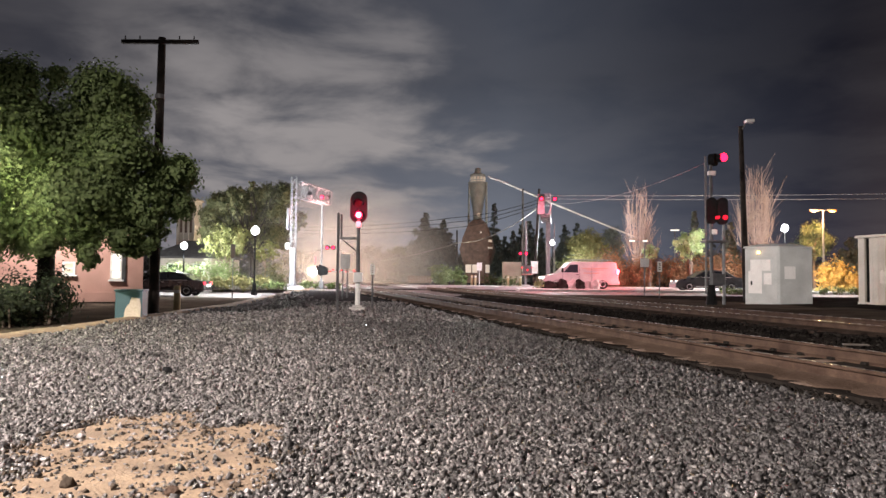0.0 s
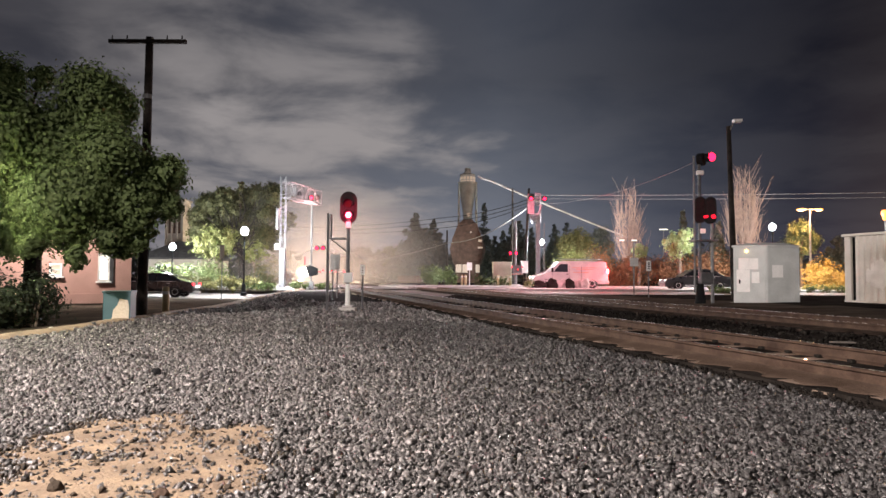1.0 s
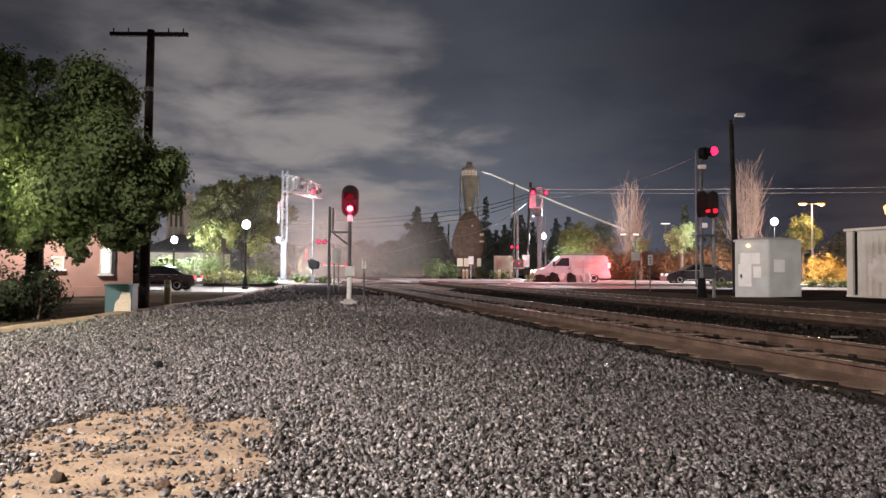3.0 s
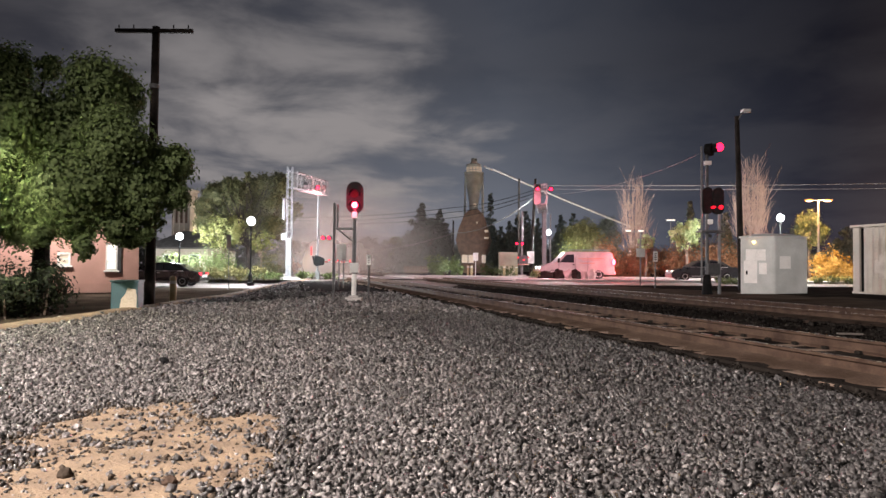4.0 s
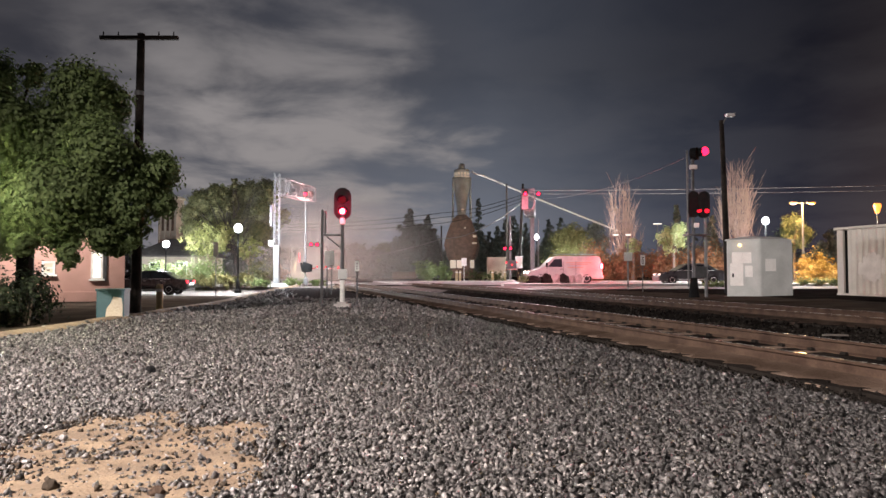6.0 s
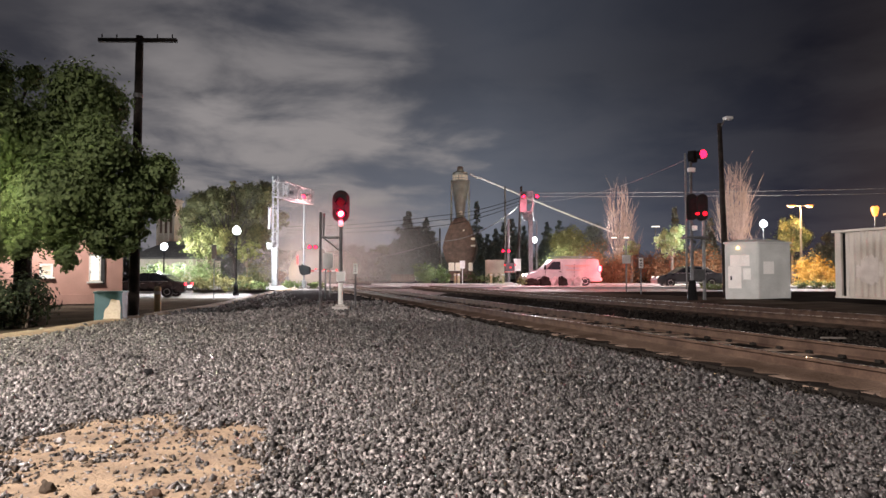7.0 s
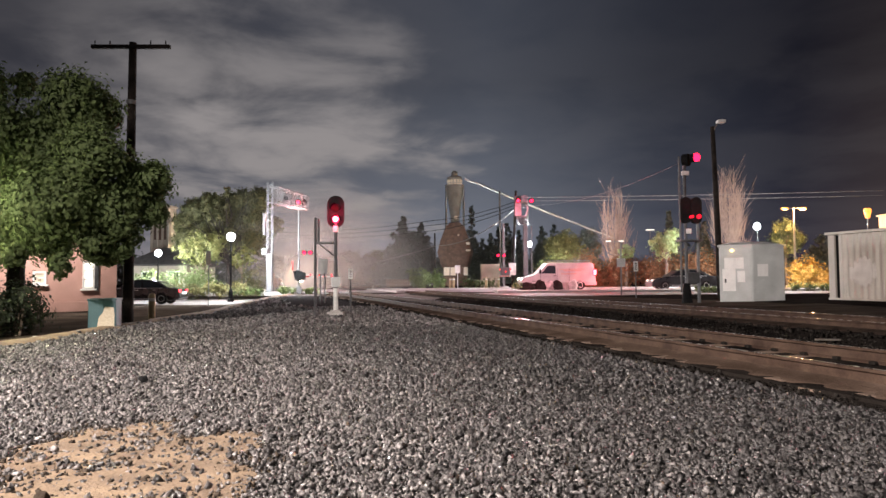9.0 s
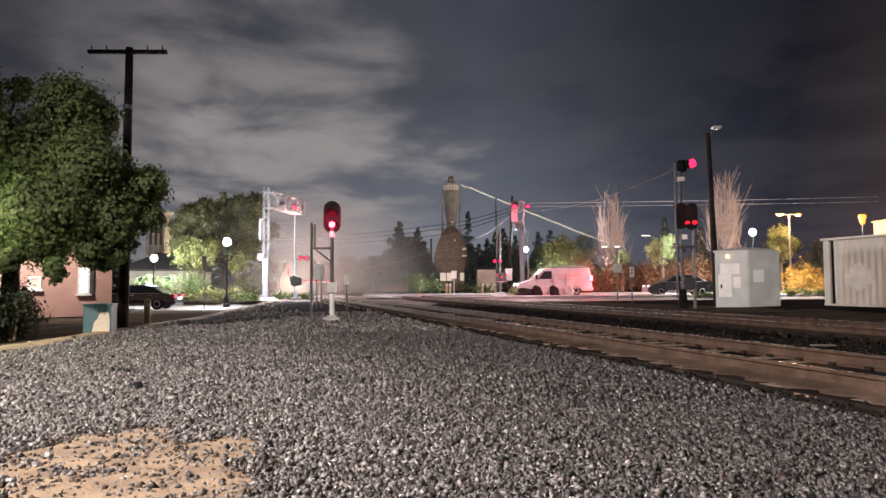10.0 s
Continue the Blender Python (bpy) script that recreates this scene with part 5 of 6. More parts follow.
car("parked_car", "shiny black parked saloon with red tail lights", (-17.119, 40.0, -0.390), 4, CAR_BLACK, 4.8, 1.45)
car("waiting_car", "dark grey hatchback waiting on the road, pale wheel rims", (18.603, 49.0, 0.03), -3, CAR_SILVER, 5.0, 1.55, True, True)


def van():
    root = thing("work_van", "white work van with roof rack and red tail lights", "van", (9.971, 53.0, 0.03), 2)
    L = 5.929 / 2
    wx = (-L + 1.05, L - 1.25)
    low = arched(-L + 0.1, L - 0.05, 0.34, wx, 0.44)
    out = low + [(L, 0.6), (L - 0.05, 1.3), (L - 0.16, 2.05), (L - 0.4, 2.14), (-L + 2.35, 2.14), (-L + 2.05, 2.05), (-L + 1.3, 1.22), (-L + 0.35, 1.02), (-L + 0.05, 0.85), (-L, 0.5)]
    bm = B()
    shell(bm, out, 1.0, lambda z: 1.0 - 0.1 * max(z - 1.1, 0))
    part("body", bm, VAN_WHITE, root)
    for s in (-1, 1):
        bm = B()
        pts = [(-L + 1.62, 1.3), (-L + 2.15, 1.9), (-L + 2.75, 1.92), (-L + 2.75, 1.28)]
        vs = [bm.verts.new((x, s * (1.0 - 0.1 * max(z - 1.1, 0) + 0.004), z)) for x, z in pts]
        vs2 = [bm.verts.new(v.co + Vector((0, -s * 0.02, 0))) for v in vs]
        bm.faces.new(vs), bm.faces.new(vs2)
        for i in range(4):
            bm.faces.new((vs[i], vs[(i + 1) % 4], vs2[(i + 1) % 4], vs2[i]))
        part("door_window", bm, WINDOW, root)
        for x in (-L + 1.55, -L + 2.85, 0.85):
            bm = B()
            box(bm, x, s * 1.0, 1.1, 0.025, 0.014, 1.3, 0.003)
            part("door_seam", bm, DARK_STEEL, root)
        bm = B()
        box(bm, -L + 1.5, s * 1.14, 1.45, 0.14, 0.22, 0.34, 0.04)
        part("mirror", bm, BLACK, root)
        bm = B()
        box(bm, -L + 2.7, s * 1.0, 1.12, 0.2, 0.04, 0.05, 0.01)
        part("door_handle", bm, BLACK, root)
        bm = B()
        box(bm, 0.0, s * 1.0, 0.62, 2 * L - 1.0, 0.04, 0.07, 0.01)
        part("side_strip", bm, VAN_WHITE, root)
        bm = B()
        box(bm, L - 0.06, s * 0.94, 1.36, 0.16, 0.16, 0.34, 0.03)
        part("tail_light", bm, LIT_TAIL, root, "glowing red tail light")
        # writing on the side, too small to read
        for zz, x0, x1 in ((1.62, 0.2, 2.2), (1.5, 0.5, 1.9), (1.25, 0.3, 1.5)):
            bm = B()
            box(bm, (x0 + x1) / 2 - 0.1, s * (1.0 - 0.1 * max(zz - 1.1, 0) + 0.003), zz, x1 - x0, 0.008, 0.06)
            part("side_lettering", bm, STUCCO, root, "faded red bars of lettering")
    for x in wx:
        for s in (-1, 1):
            wheel(root, x, s * 0.86, 0.38, 0.25)
    bm = B()
    box(bm, L + 0.03, 0, 0.5, 0.12, 1.9, 0.22, 0.03)
    part("rear_bumper", bm, CHROME, root)
    for s in (-1, 1):
        bm = B()
        rod(bm, (-L + 2.4, s * 0.75, 2.3), (L - 0.4, s * 0.75, 2.3), 0.03, 0.03, 6)
        part("rack_rail", bm, ALU, root)
    for k in range(5):
        bm = B()
        x = -L + 2.5 + k * (2 * L - 3.0) / 4
        rod(bm, (x, -0.8, 2.28), (x, 0.8, 2.28), 0.025, 0.025, 6)
        for s in (-1, 1):
            rod(bm, (x, s * 0.75, 2.1), (x, s * 0.75, 2.3), 0.025, 0.025, 6)
        part("rack_bar", bm, ALU, root)
    for s in (-1, 1):
        bm = B()
        box(bm, -L + 0.1, s * 0.75, 0.85, 0.16, 0.3, 0.2, 0.04)
        part("headlight", bm, glow("van_headlight", (1, 0.95, 0.85), 4), root)


van()


# ---------- approaching train ----------
def locomotive():
    root = thing("locomotive", "grey locomotive with a bright headlight approaching along the line", "locomotive", on_track(NEAR_TRACK, 112, RAIL_HEAD), 15.3)
    # body is unseen and added; its pale grey passes for haze
    bm = B()
    box(bm, 0, 8, 0.75, 2.9, 16, 0.5, 0.08)
    part("frame", bm, BLACK, root)
    bm = B()
    box(bm, 0, 1.4, 1.7, 1.9, 2.6, 1.5, 0.18)
    part("nose", bm, GREY_CASE, root)
    bm = B()
    box(bm, 0, 3.8, 2.5, 2.9, 2.4, 3.1, 0.15)
    part("cab", bm, GREY_CASE, root)
    bm = B()
    box(bm, 0, 10.3, 2.2, 1.9, 10.4, 2.5, 0.12)
    part("engine_hood", bm, GREY_CASE, root)
    for s in (-0.6, 0.6):
        bm = B()
        box(bm, s, 2.59, 3.4, 0.9, 0.04, 0.6, 0.03)
        part("cab_window", bm, WINDOW, root)
    for yy in (2.0, 3.6, 12.2, 13.8):
        bm = B()
        rod(bm, (-0.78, yy, 0.48), (0.78, yy, 0.48), 0.48, 0.48, 18)
        part("wheelset", bm, RAIL_SIDE, root)
    # made-up drum: turns the lens away where the gate gear would hide it
    bm = B()
    lathe(bm, [(0.66, -0.08), (0.74, 0.0), (0.74, 0.8), (0.68, 0.8), (0.62, 0.1), (0.6, 0.06)], 28)
    lampcase = part("headlight", bm, BLACK, root, "deep added drum that turns the headlight out of sight")
    bm = B()
    rod(bm, (0, 0, 0.1), (0, 0, 0.14), 0.6, 0.6, 28)
    part("lens", bm, LIT_HEAD, lampcase, "glaring warm white lens")
    # glowing ring is added in place of the headlight's halo
    bm = B()
    lathe(bm, [(0.74, 0.74), (0.86, 0.78), (0.86, 0.82), (0.72, 0.82), (0.74, 0.74)], 28, caps=False)
    part("halo_ring", bm, LIT_HALO, lampcase, "glowing orange ring standing in for the halo")
    # lower lamp is added to keep some train light on the rails
    bm = B()
    rod(bm, (0.55, 0.05, 0.75), (0.55, -0.02, 0.75), 0.12, 0.12, 14)
    part("spill_lamp", bm, LIT_ADDED, root, "small glaring lower lamp added for light on the rails")
    # no lamp of its own: stands in for the headlight peeping past the gate
    bm = B()
    rod(bm, (-0.5, -0.02, 1.3), (-0.5, -0.08, 1.3), 0.1, 0.1, 14)
    part("headlight_peep", bm, LIT_ADDED, root, "small glaring spot standing in for the headlight's edge")
    return root, lampcase


TRAIN, TRAIN_LAMP = locomotive()


# ---------- sheets standing in for lit haze beyond the crossing ---
def thin_haze():
    """Haze stand-in: mostly clear, scatters the lamps' light; thins out to nothing at its edge."""
    m = bpy.data.materials.new("thin_haze")
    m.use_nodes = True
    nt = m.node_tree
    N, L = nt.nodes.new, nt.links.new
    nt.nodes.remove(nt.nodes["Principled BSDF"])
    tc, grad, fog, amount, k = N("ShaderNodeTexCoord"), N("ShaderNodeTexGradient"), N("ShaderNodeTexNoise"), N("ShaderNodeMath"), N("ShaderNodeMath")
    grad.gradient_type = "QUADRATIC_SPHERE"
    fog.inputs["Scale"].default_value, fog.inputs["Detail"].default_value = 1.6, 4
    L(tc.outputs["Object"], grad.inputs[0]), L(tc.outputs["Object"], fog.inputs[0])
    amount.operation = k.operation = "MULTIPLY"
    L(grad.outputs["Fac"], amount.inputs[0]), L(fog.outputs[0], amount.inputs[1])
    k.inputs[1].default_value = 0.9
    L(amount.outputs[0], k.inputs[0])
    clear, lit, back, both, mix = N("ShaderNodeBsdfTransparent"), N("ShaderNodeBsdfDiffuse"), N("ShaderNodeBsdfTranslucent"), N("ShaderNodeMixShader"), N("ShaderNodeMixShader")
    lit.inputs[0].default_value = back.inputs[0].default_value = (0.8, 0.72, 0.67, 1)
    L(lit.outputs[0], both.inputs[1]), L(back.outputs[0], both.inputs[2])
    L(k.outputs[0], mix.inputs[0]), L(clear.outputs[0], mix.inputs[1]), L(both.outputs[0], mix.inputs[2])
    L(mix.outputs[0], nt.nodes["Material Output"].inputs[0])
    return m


def haze_veils():
    """Thin bowed sheets over the line beyond the crossing, standing in for lit haze."""
    mat = thin_haze()
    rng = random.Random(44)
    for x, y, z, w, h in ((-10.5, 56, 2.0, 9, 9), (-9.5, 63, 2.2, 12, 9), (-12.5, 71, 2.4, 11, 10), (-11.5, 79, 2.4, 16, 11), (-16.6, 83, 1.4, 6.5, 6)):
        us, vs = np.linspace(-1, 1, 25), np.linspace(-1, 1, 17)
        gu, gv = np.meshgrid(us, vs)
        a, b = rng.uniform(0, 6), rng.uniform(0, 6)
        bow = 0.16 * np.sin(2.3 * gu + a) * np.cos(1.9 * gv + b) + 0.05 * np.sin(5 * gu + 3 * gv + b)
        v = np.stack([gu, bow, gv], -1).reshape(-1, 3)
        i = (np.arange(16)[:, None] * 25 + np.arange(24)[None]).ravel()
        ob = raw("haze_veil", v, np.stack([i, i + 1, i + 26, i + 25], 1), mat)
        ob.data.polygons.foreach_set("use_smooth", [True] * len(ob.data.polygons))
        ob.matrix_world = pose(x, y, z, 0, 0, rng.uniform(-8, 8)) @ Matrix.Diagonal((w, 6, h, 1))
        tagged(ob, "thin pale sheet standing in for lit haze over the line", "dust", kind="stuff")


haze_veils()


# ---------- planting and trees round the crossing ----------
def crown_tree(name, label, x, y, w, z0, z1, mat, seed, n=9, per=70, leaf=0.22, trunk=0.16):
    """Round-headed tree: crown w wide between heights z0 and z1, on a trunk from the ground."""
    rng = random.Random(seed)
    h = z1 - z0
    lobes = []
    for k in range(n):
        a = 2 * math.pi * k / n + rng.uniform(-0.3, 0.3)
        u = rng.uniform(0.3, 0.85)
        r = min(w, h) * rng.uniform(0.17, 0.27)
        lobes.append((math.cos(a) * u * (w / 2 - r * 0.7), rng.uniform(-0.3, 0.3) * w, (z0 + z1) / 2 + math.sin(a) * u * (h / 2 - r * 0.7), r))
    lobes.append((0, 0, (z0 + z1) / 2, min(w, h) * 0.3))
    return tree(name, label, (x, y, 0), max(z0, 0.5), trunk, lobes, per, leaf, mat, seed)


def conifer(name, label, x, y, w, z1, seed, per=420, leaf=0.24, mat=None):
    """Tapering evergreen: drooping sprays in uneven tiers round a straight stem."""
    root = thing(name, label, "tree", (x, y, 0))
    bm = B()
    rod(bm, (0, 0, -0.1), (0, 0, z1 * 0.95), 0.22, 0.03, 8)
    part("trunk", bm, BARK, root)
    rng = random.Random(seed)
    lobes = []
    tiers = 16
    for k in range(tiers):
        t = k / (tiers - 1)
        reach = w / 2 * (1 - t) ** 0.75 * rng.uniform(0.75, 1.15) + 0.12
        m = max(3, int(7 * (1 - t)) + 2)
        for q in range(m):
            a = 2 * math.pi * q / m + rng.uniform(-0.4, 0.4)
            u = reach * rng.uniform(0.3, 0.8)
            lobes.append((math.cos(a) * u, math.sin(a) * u, z1 * (0.06 + 0.92 * t) + rng.uniform(-0.3, 0.3), max(reach * 0.55, 0.25)))
    leaves("crown", lobes, per * 0.45, leaf, mat or LEAF_DARK, root, seed, 0.36)
    return root


def mid_left_tree():
    """Dark bumpy crown with gaps, its outline broken up by small outer sprays."""
    foot = (-17.100, 57, 0)
    rows = [(-20.2, 7.0, 1.0), (-19.2, 7.7, 0.8), (-18.2, 7.2, 1.1), (-17.2, 7.9, 0.8), (-16.1, 7.7, 1.1), (-14.9, 8.3, 0.8), (-14.0, 7.5, 0.9), (-21.0, 5.9, 0.8),
            (-19.6, 5.7, 1.2), (-17.9, 5.6, 1.2), (-16.2, 6.0, 1.3), (-14.6, 5.9, 1.1), (-13.5, 5.6, 0.8), (-20.6, 4.5, 0.9), (-18.6, 4.2, 1.1), (-16.8, 4.2, 1.2), (-14.6, 4.2, 1.0)]
    rng = random.Random(15)
    for x, z, r in list(rows):
        for k in range(3):
            a = rng.uniform(0, 6.283)
            rows.append((x + math.cos(a) * r * 1.05, z + math.sin(a) * r * 0.95, r * rng.uniform(0.25, 0.42)))
    tree("broadleaf_tree", "broad dark green tree behind the street lamp", foot, 2.5, 0.25, lobes_from(foot, rows, 2.2, 5), 2300, 0.13, LEAF_DUSK, 21, 0.27, WOOD_POLE)


mid_left_tree()
GREEN_LOW = "low clipped green shrub at the roadside"
shrub("hedge", "leafy green hedge lit by the street lamp", -21.514, 53, 3.593, 2.303 + 0.3, LEAF_LIGHT, 31, 0.1, 352, -0.3, "hedge")
shrub("hedge", "tall leafy green hedge behind the parked car", -17.807, 51, 2.853, 2.599 + 0.3, LEAF_LIGHT, 32, 0.1, 352, -0.3, "hedge")
crown_tree("small_tree", "light green drooping small tree lit by the street lamp", -18.3, 54.0, 4.6, 1.6, 5.3, LEAF_SPRING, 33, 13, 300, 0.12, 0.1)
crown_tree("small_tree", "light green weeping small tree behind the lamp post", -14.9, 53.0, 2.6, 1.5, 3.9, LEAF_SPRING, 133, 9, 300, 0.11, 0.08)
shrub("shrub", "dense dark round shrub behind the cantilever mast", -13.172, 49.8, 2.349, 2.049, LEAF_DUSK, 34, 0.09, 260)
shrub("hedge", "brownish green clipped hedge along the kerb", -14.969, 45.0, 5.847, 1.12, LEAF_OLIVE, 35, 0.08, 620, -0.1, "hedge", 1.0)
shrub("grass_bed", "brownish tufts of low planting by the lamp post", -12.300, 45.0, 2.314, 0.653 + 0.1, LEAF_FAR, 36, 0.09, 420, -0.1)
shrub("shrub", GREEN_LOW, -11.845, 44.6, 1.139, 0.582, LEAF_LIGHT, 37, 0.08, 420)
shrub("shrub", "bright green low shrub at the foot of the gate", -9.696, 45.2, 1.385, 0.654, LEAF_LIGHT, 38, 0.08, 420)
shrub("shrub", "bright green low shrub at the foot of the gate", -8.118, 45.6, 1.154, 0.577, LEAF_LIGHT, 39, 0.08, 420)
shrub("shrub", "pale dry shrub beside the cantilever mast", -13.997, 60.5, 1.231, 2.077, LEAF_RUST, 40, 0.12, 374)
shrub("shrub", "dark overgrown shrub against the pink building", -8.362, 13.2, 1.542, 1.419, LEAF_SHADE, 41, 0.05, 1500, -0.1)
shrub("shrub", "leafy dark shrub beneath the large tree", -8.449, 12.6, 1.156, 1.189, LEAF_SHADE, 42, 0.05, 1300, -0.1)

for k, (px, d, w, top) in enumerate(((-15.254, 125, 6.356, 7.144), (-10.356, 130, 6.610, 6.839), (-23.390, 150, 7.627, 7.102), (-30.373, 160, 8.136, 6.559), (-11.900, 118, 5.600, 5.100), (-7.894, 135, 5.034, 5.919))):
    crown_tree("distant_tree", "dark rounded tree far down the line", px, d, w, 0.6, top, LEAF_FAR if k % 2 else LEAF_DARK, 50 + k, 12, 170, 0.34)
conifer("conifer", "tall dense dark conifer", -4.068, 100, 7.119, 10.407, 61, 520, 0.32)
conifer("conifer", "dark pointed conifer beyond the line", -1.383, 102, 5.705, 9.212, 62, 520, 0.3)
conifer("conifer", "dark narrow conifer beyond the line", -2.875, 106, 6.647, 8.007, 63, 520, 0.3)
conifer("conifer", "dark slender conifer behind the tower", 6.929, 112, 3.417, 13.149, 64, 420)
for k, (px, top) in enumerate(((10.623, 8.602), (12.100, 9.800), (13.566, 10.929), (15.864, 9.644), (9.400, 7.800), (20.251, 10.142), (22.607, 10.618))):
    conifer("conifer", "small dark conifer beyond the crossing", px, 117 + k * 0.7, 4.4 + 0.6 * (k % 3), top, 70 + k, 420)
for k, (px, w, top) in enumerate(((-1.063, 2.237, 2.175), (0.615, 1.902, 2.063))):
    shrub("shrub", "tall green roadside bush beyond the crossing", px, 66 + k, w, top, LEAF_LIGHT, 80 + k, 0.12, 374)
shrub("hedge", "clipped rounded dark green hedge", 3.524, 63, 1.815, 1.267, LEAF_FAR, 83, 0.09, 260, 0, "hedge")
shrub("hedge", "clipped rounded dark green hedge", 5.044, 62, 2.417, 1.368, LEAF_FAR, 84, 0.09, 260, 0, "hedge")
crown_tree("broadleaf_tree", "yellow-green tree behind the van", 16.400, 82, 6.254, 2.251, 7.254, LEAF_OLIVE, 85, 13, 420, 0.14)
crown_tree("broadleaf_tree", "dark tree in the shade behind the van", 19.790, 84, 4.983, 1.569, 7.478, LEAF_DARK, 86, 12, 380, 0.17)
shrub("hedge", "pale leafy hedge lit from behind the van", 11.734, 60.2, 3.877, 3.6, LEAF_SPRING, 87, 0.1, 440, 0, "hedge")
for k in range(5):
    shrub("hedge", "rust-brown hedge along the road", -1.5 + 16.0 + k * 3.1, 61 - 0.2 * k, 3.8, 3.6 - 0.25 * (k % 3), LEAF_RUST, 90 + k, 0.1, 440, 0, "hedge")
bare_tree("bare_tree", "leafless pale tree with upswept branches", (17.790, 64, 0), 11.2, 4.2, 101, 40)
bare_tree("bare_tree", "tall leafless tree glowing orange under the lamps", (27.605, 61, 0), 13.2, 3.8, 102, 56)
crown_tree("broadleaf_tree", "small pale green tree lit by a lamp", 20.240, 57, 2.898, 2.353, 5.299, LEAF_PALE, 103, 11, 520, 0.11)
crown_tree("broadleaf_tree", "small pale green tree beside the sign", 17.644, 60, 1.627, 2.271, 4.102, LEAF_PALE, 104, 8, 700, 0.1)
conifer("conifer", "dark conifer behind the hedge", 29.603, 82, 3.058, 8.992, 105, 420)
conifer("conifer", "dark conifer behind the signal", 33.153, 80, 3.119, 7.441, 106, 420)
crown_tree("broadleaf_tree", "yellow-leaved tree under the orange lamps", 35.573, 66, 5.034, 2.846, 6.873, LEAF_SALLOW, 107, 13, 450, 0.13)
crown_tree("distant_tree", "dark tree in the night beyond the container", 47.864, 80, 4.068, 1.203, 6.288, LEAF_DARK, 108, 11, 260, 0.22)
shrub("shrub", "orange-lit leafy shrub behind the cabinet", 29.914, 53, 2.695, 2.437, LEAF_LAMPLIT, 109, 0.1, 572)
shrub("shrub", "orange-lit leafy shrub behind the cabinet", 31.024, 52, 1.763, 2.102, LEAF_LAMPLIT, 110, 0.1, 572)
shrub("shrub", "low yellowing shrub along the pavement", 27.465, 48.0, 3.646, 0.554, LEAF_YELLOW, 111, 0.08, 300)
for k, px in enumerate((24.385, 25.396, 26.445)):
    shrub("shrub", "small dark green shrub at the kerb", px, 44.2, 0.75, 0.55, LEAF_FAR, 112 + k, 0.05, 900)
shrub("shrub", "low green shrub beneath the signal", 17.234, 41, 1.529, 0.479, LEAF_LIGHT, 116, 0.07, 420)
shrub("shrub", "pale round shrub in front of the van", 6.168, 48.0, 0.899, 1.123, LEAF_LIGHT, 117, 0.06, 600)


def far_woods():
    """Dark belt of trees that closes the view round the place."""
    rng = random.Random(77)
    lobes = []
    for k in range(150):
        a = radians(-62 + 124 * k / 149)
        d = 175 + rng.uniform(-12, 12)
        r = rng.uniform(2.2, 4.2)
        lobes.append((math.sin(a) * d, math.cos(a) * d, rng.uniform(0.8, 4.2), r))
    ob = leaves("far_woods", lobes, 34, 0.55, LEAF_DARK, None, 78, 0.42)
    tagged(ob, "dark distant belt of trees behind the town", "trees", kind="stuff")


far_woods()


# boulders and planters along the far kerb
def boulder(x, y, w, h, seed, mat=SOIL, name="boulder", label="dark low boulder at the roadside"):
    bm = B()
    ball(bm, (0, 0, h * 0.4), 1.0, 3)
    rng = random.Random(seed)
    off = Vector((rng.random() * 9, rng.random() * 9, 0))
    for v in bm.verts:
        d = v.co - Vector((0, 0, h * 0.4))
        k = 1 + 0.28 * noise.noise(d * 1.6 + off)
        v.co = Vector((d.x * w / 2 * k, d.y * w / 2.6 * k, max(d.z * h * 0.62 * k + h * 0.4, -0.05)))
    return single(name, bm, mat, label, "rock", (x, y, 0.0), 0)


for k, (px, w) in enumerate(((7.3, 1.2), (8.95, 0.85), (8.25, 0.95), (10.15, 0.6), (9.55, 0.95), (10.75, 0.7))):
    boulder(px, 50.2, w, 0.66 + 0.07 * (k % 3), 120 + k, (COAL, CONCRETE)[k % 2], "boulder", ("dark low boulder at the roadside", "pale low boulder at the roadside")[k % 2])
boulder(-2.81, 6.6, 0.1, 0.075, 130, BLACK, "loose_rock", "single dark rock lying on the ballast")
boulder(-1.77, 3.1, 0.07, 0.05, 131, EARTH, "loose_rock", "brown rock half sunk in the sand")
boulder(-1.25, 3.02, 0.07, 0.04, 132, DUST, "loose_rock", "brown rock half sunk in the sand")


# ---------- buildings ----------
def building(name, label, x, y, turn, w, d, h, wall, roof_h, roof=ROOF, z=-0.1, hip=0.3, over=0.35):
    """Walls and a hipped roof; the front faces -y."""
    root = thing(name, label, "building", (x, y, z), turn)
    bm = B()
    box(bm, 0, d / 2, h / 2, w, d, h)
    part("wall", bm, wall, root)
    bm = B()
    lo = [(-w / 2 - over, -over), (w / 2 + over, -over), (w / 2 + over, d + over), (-w / 2 - over, d + over)]
    base = [bm.verts.new((px, py, h)) for px, py in lo]
    eave = [bm.verts.new((px, py, h + 0.14)) for px, py in lo]
    ridge = [bm.verts.new((-w / 2 + w * hip, d / 2, h + roof_h)), bm.verts.new((w / 2 - w * hip, d / 2, h + roof_h))]
    bm.faces.new(base)
    for k in range(4):
        bm.faces.new((base[k], base[(k + 1) % 4], eave[(k + 1) % 4], eave[k]))
    bm.faces.new((eave[0], eave[1], ridge[1], ridge[0])), bm.faces.new((eave[1], eave[2], ridge[1]))
    bm.faces.new((eave[2], eave[3], ridge[0], ridge[1])), bm.faces.new((eave[3], eave[0], ridge[0]))
    part("roof", bm, roof, root)
    return root


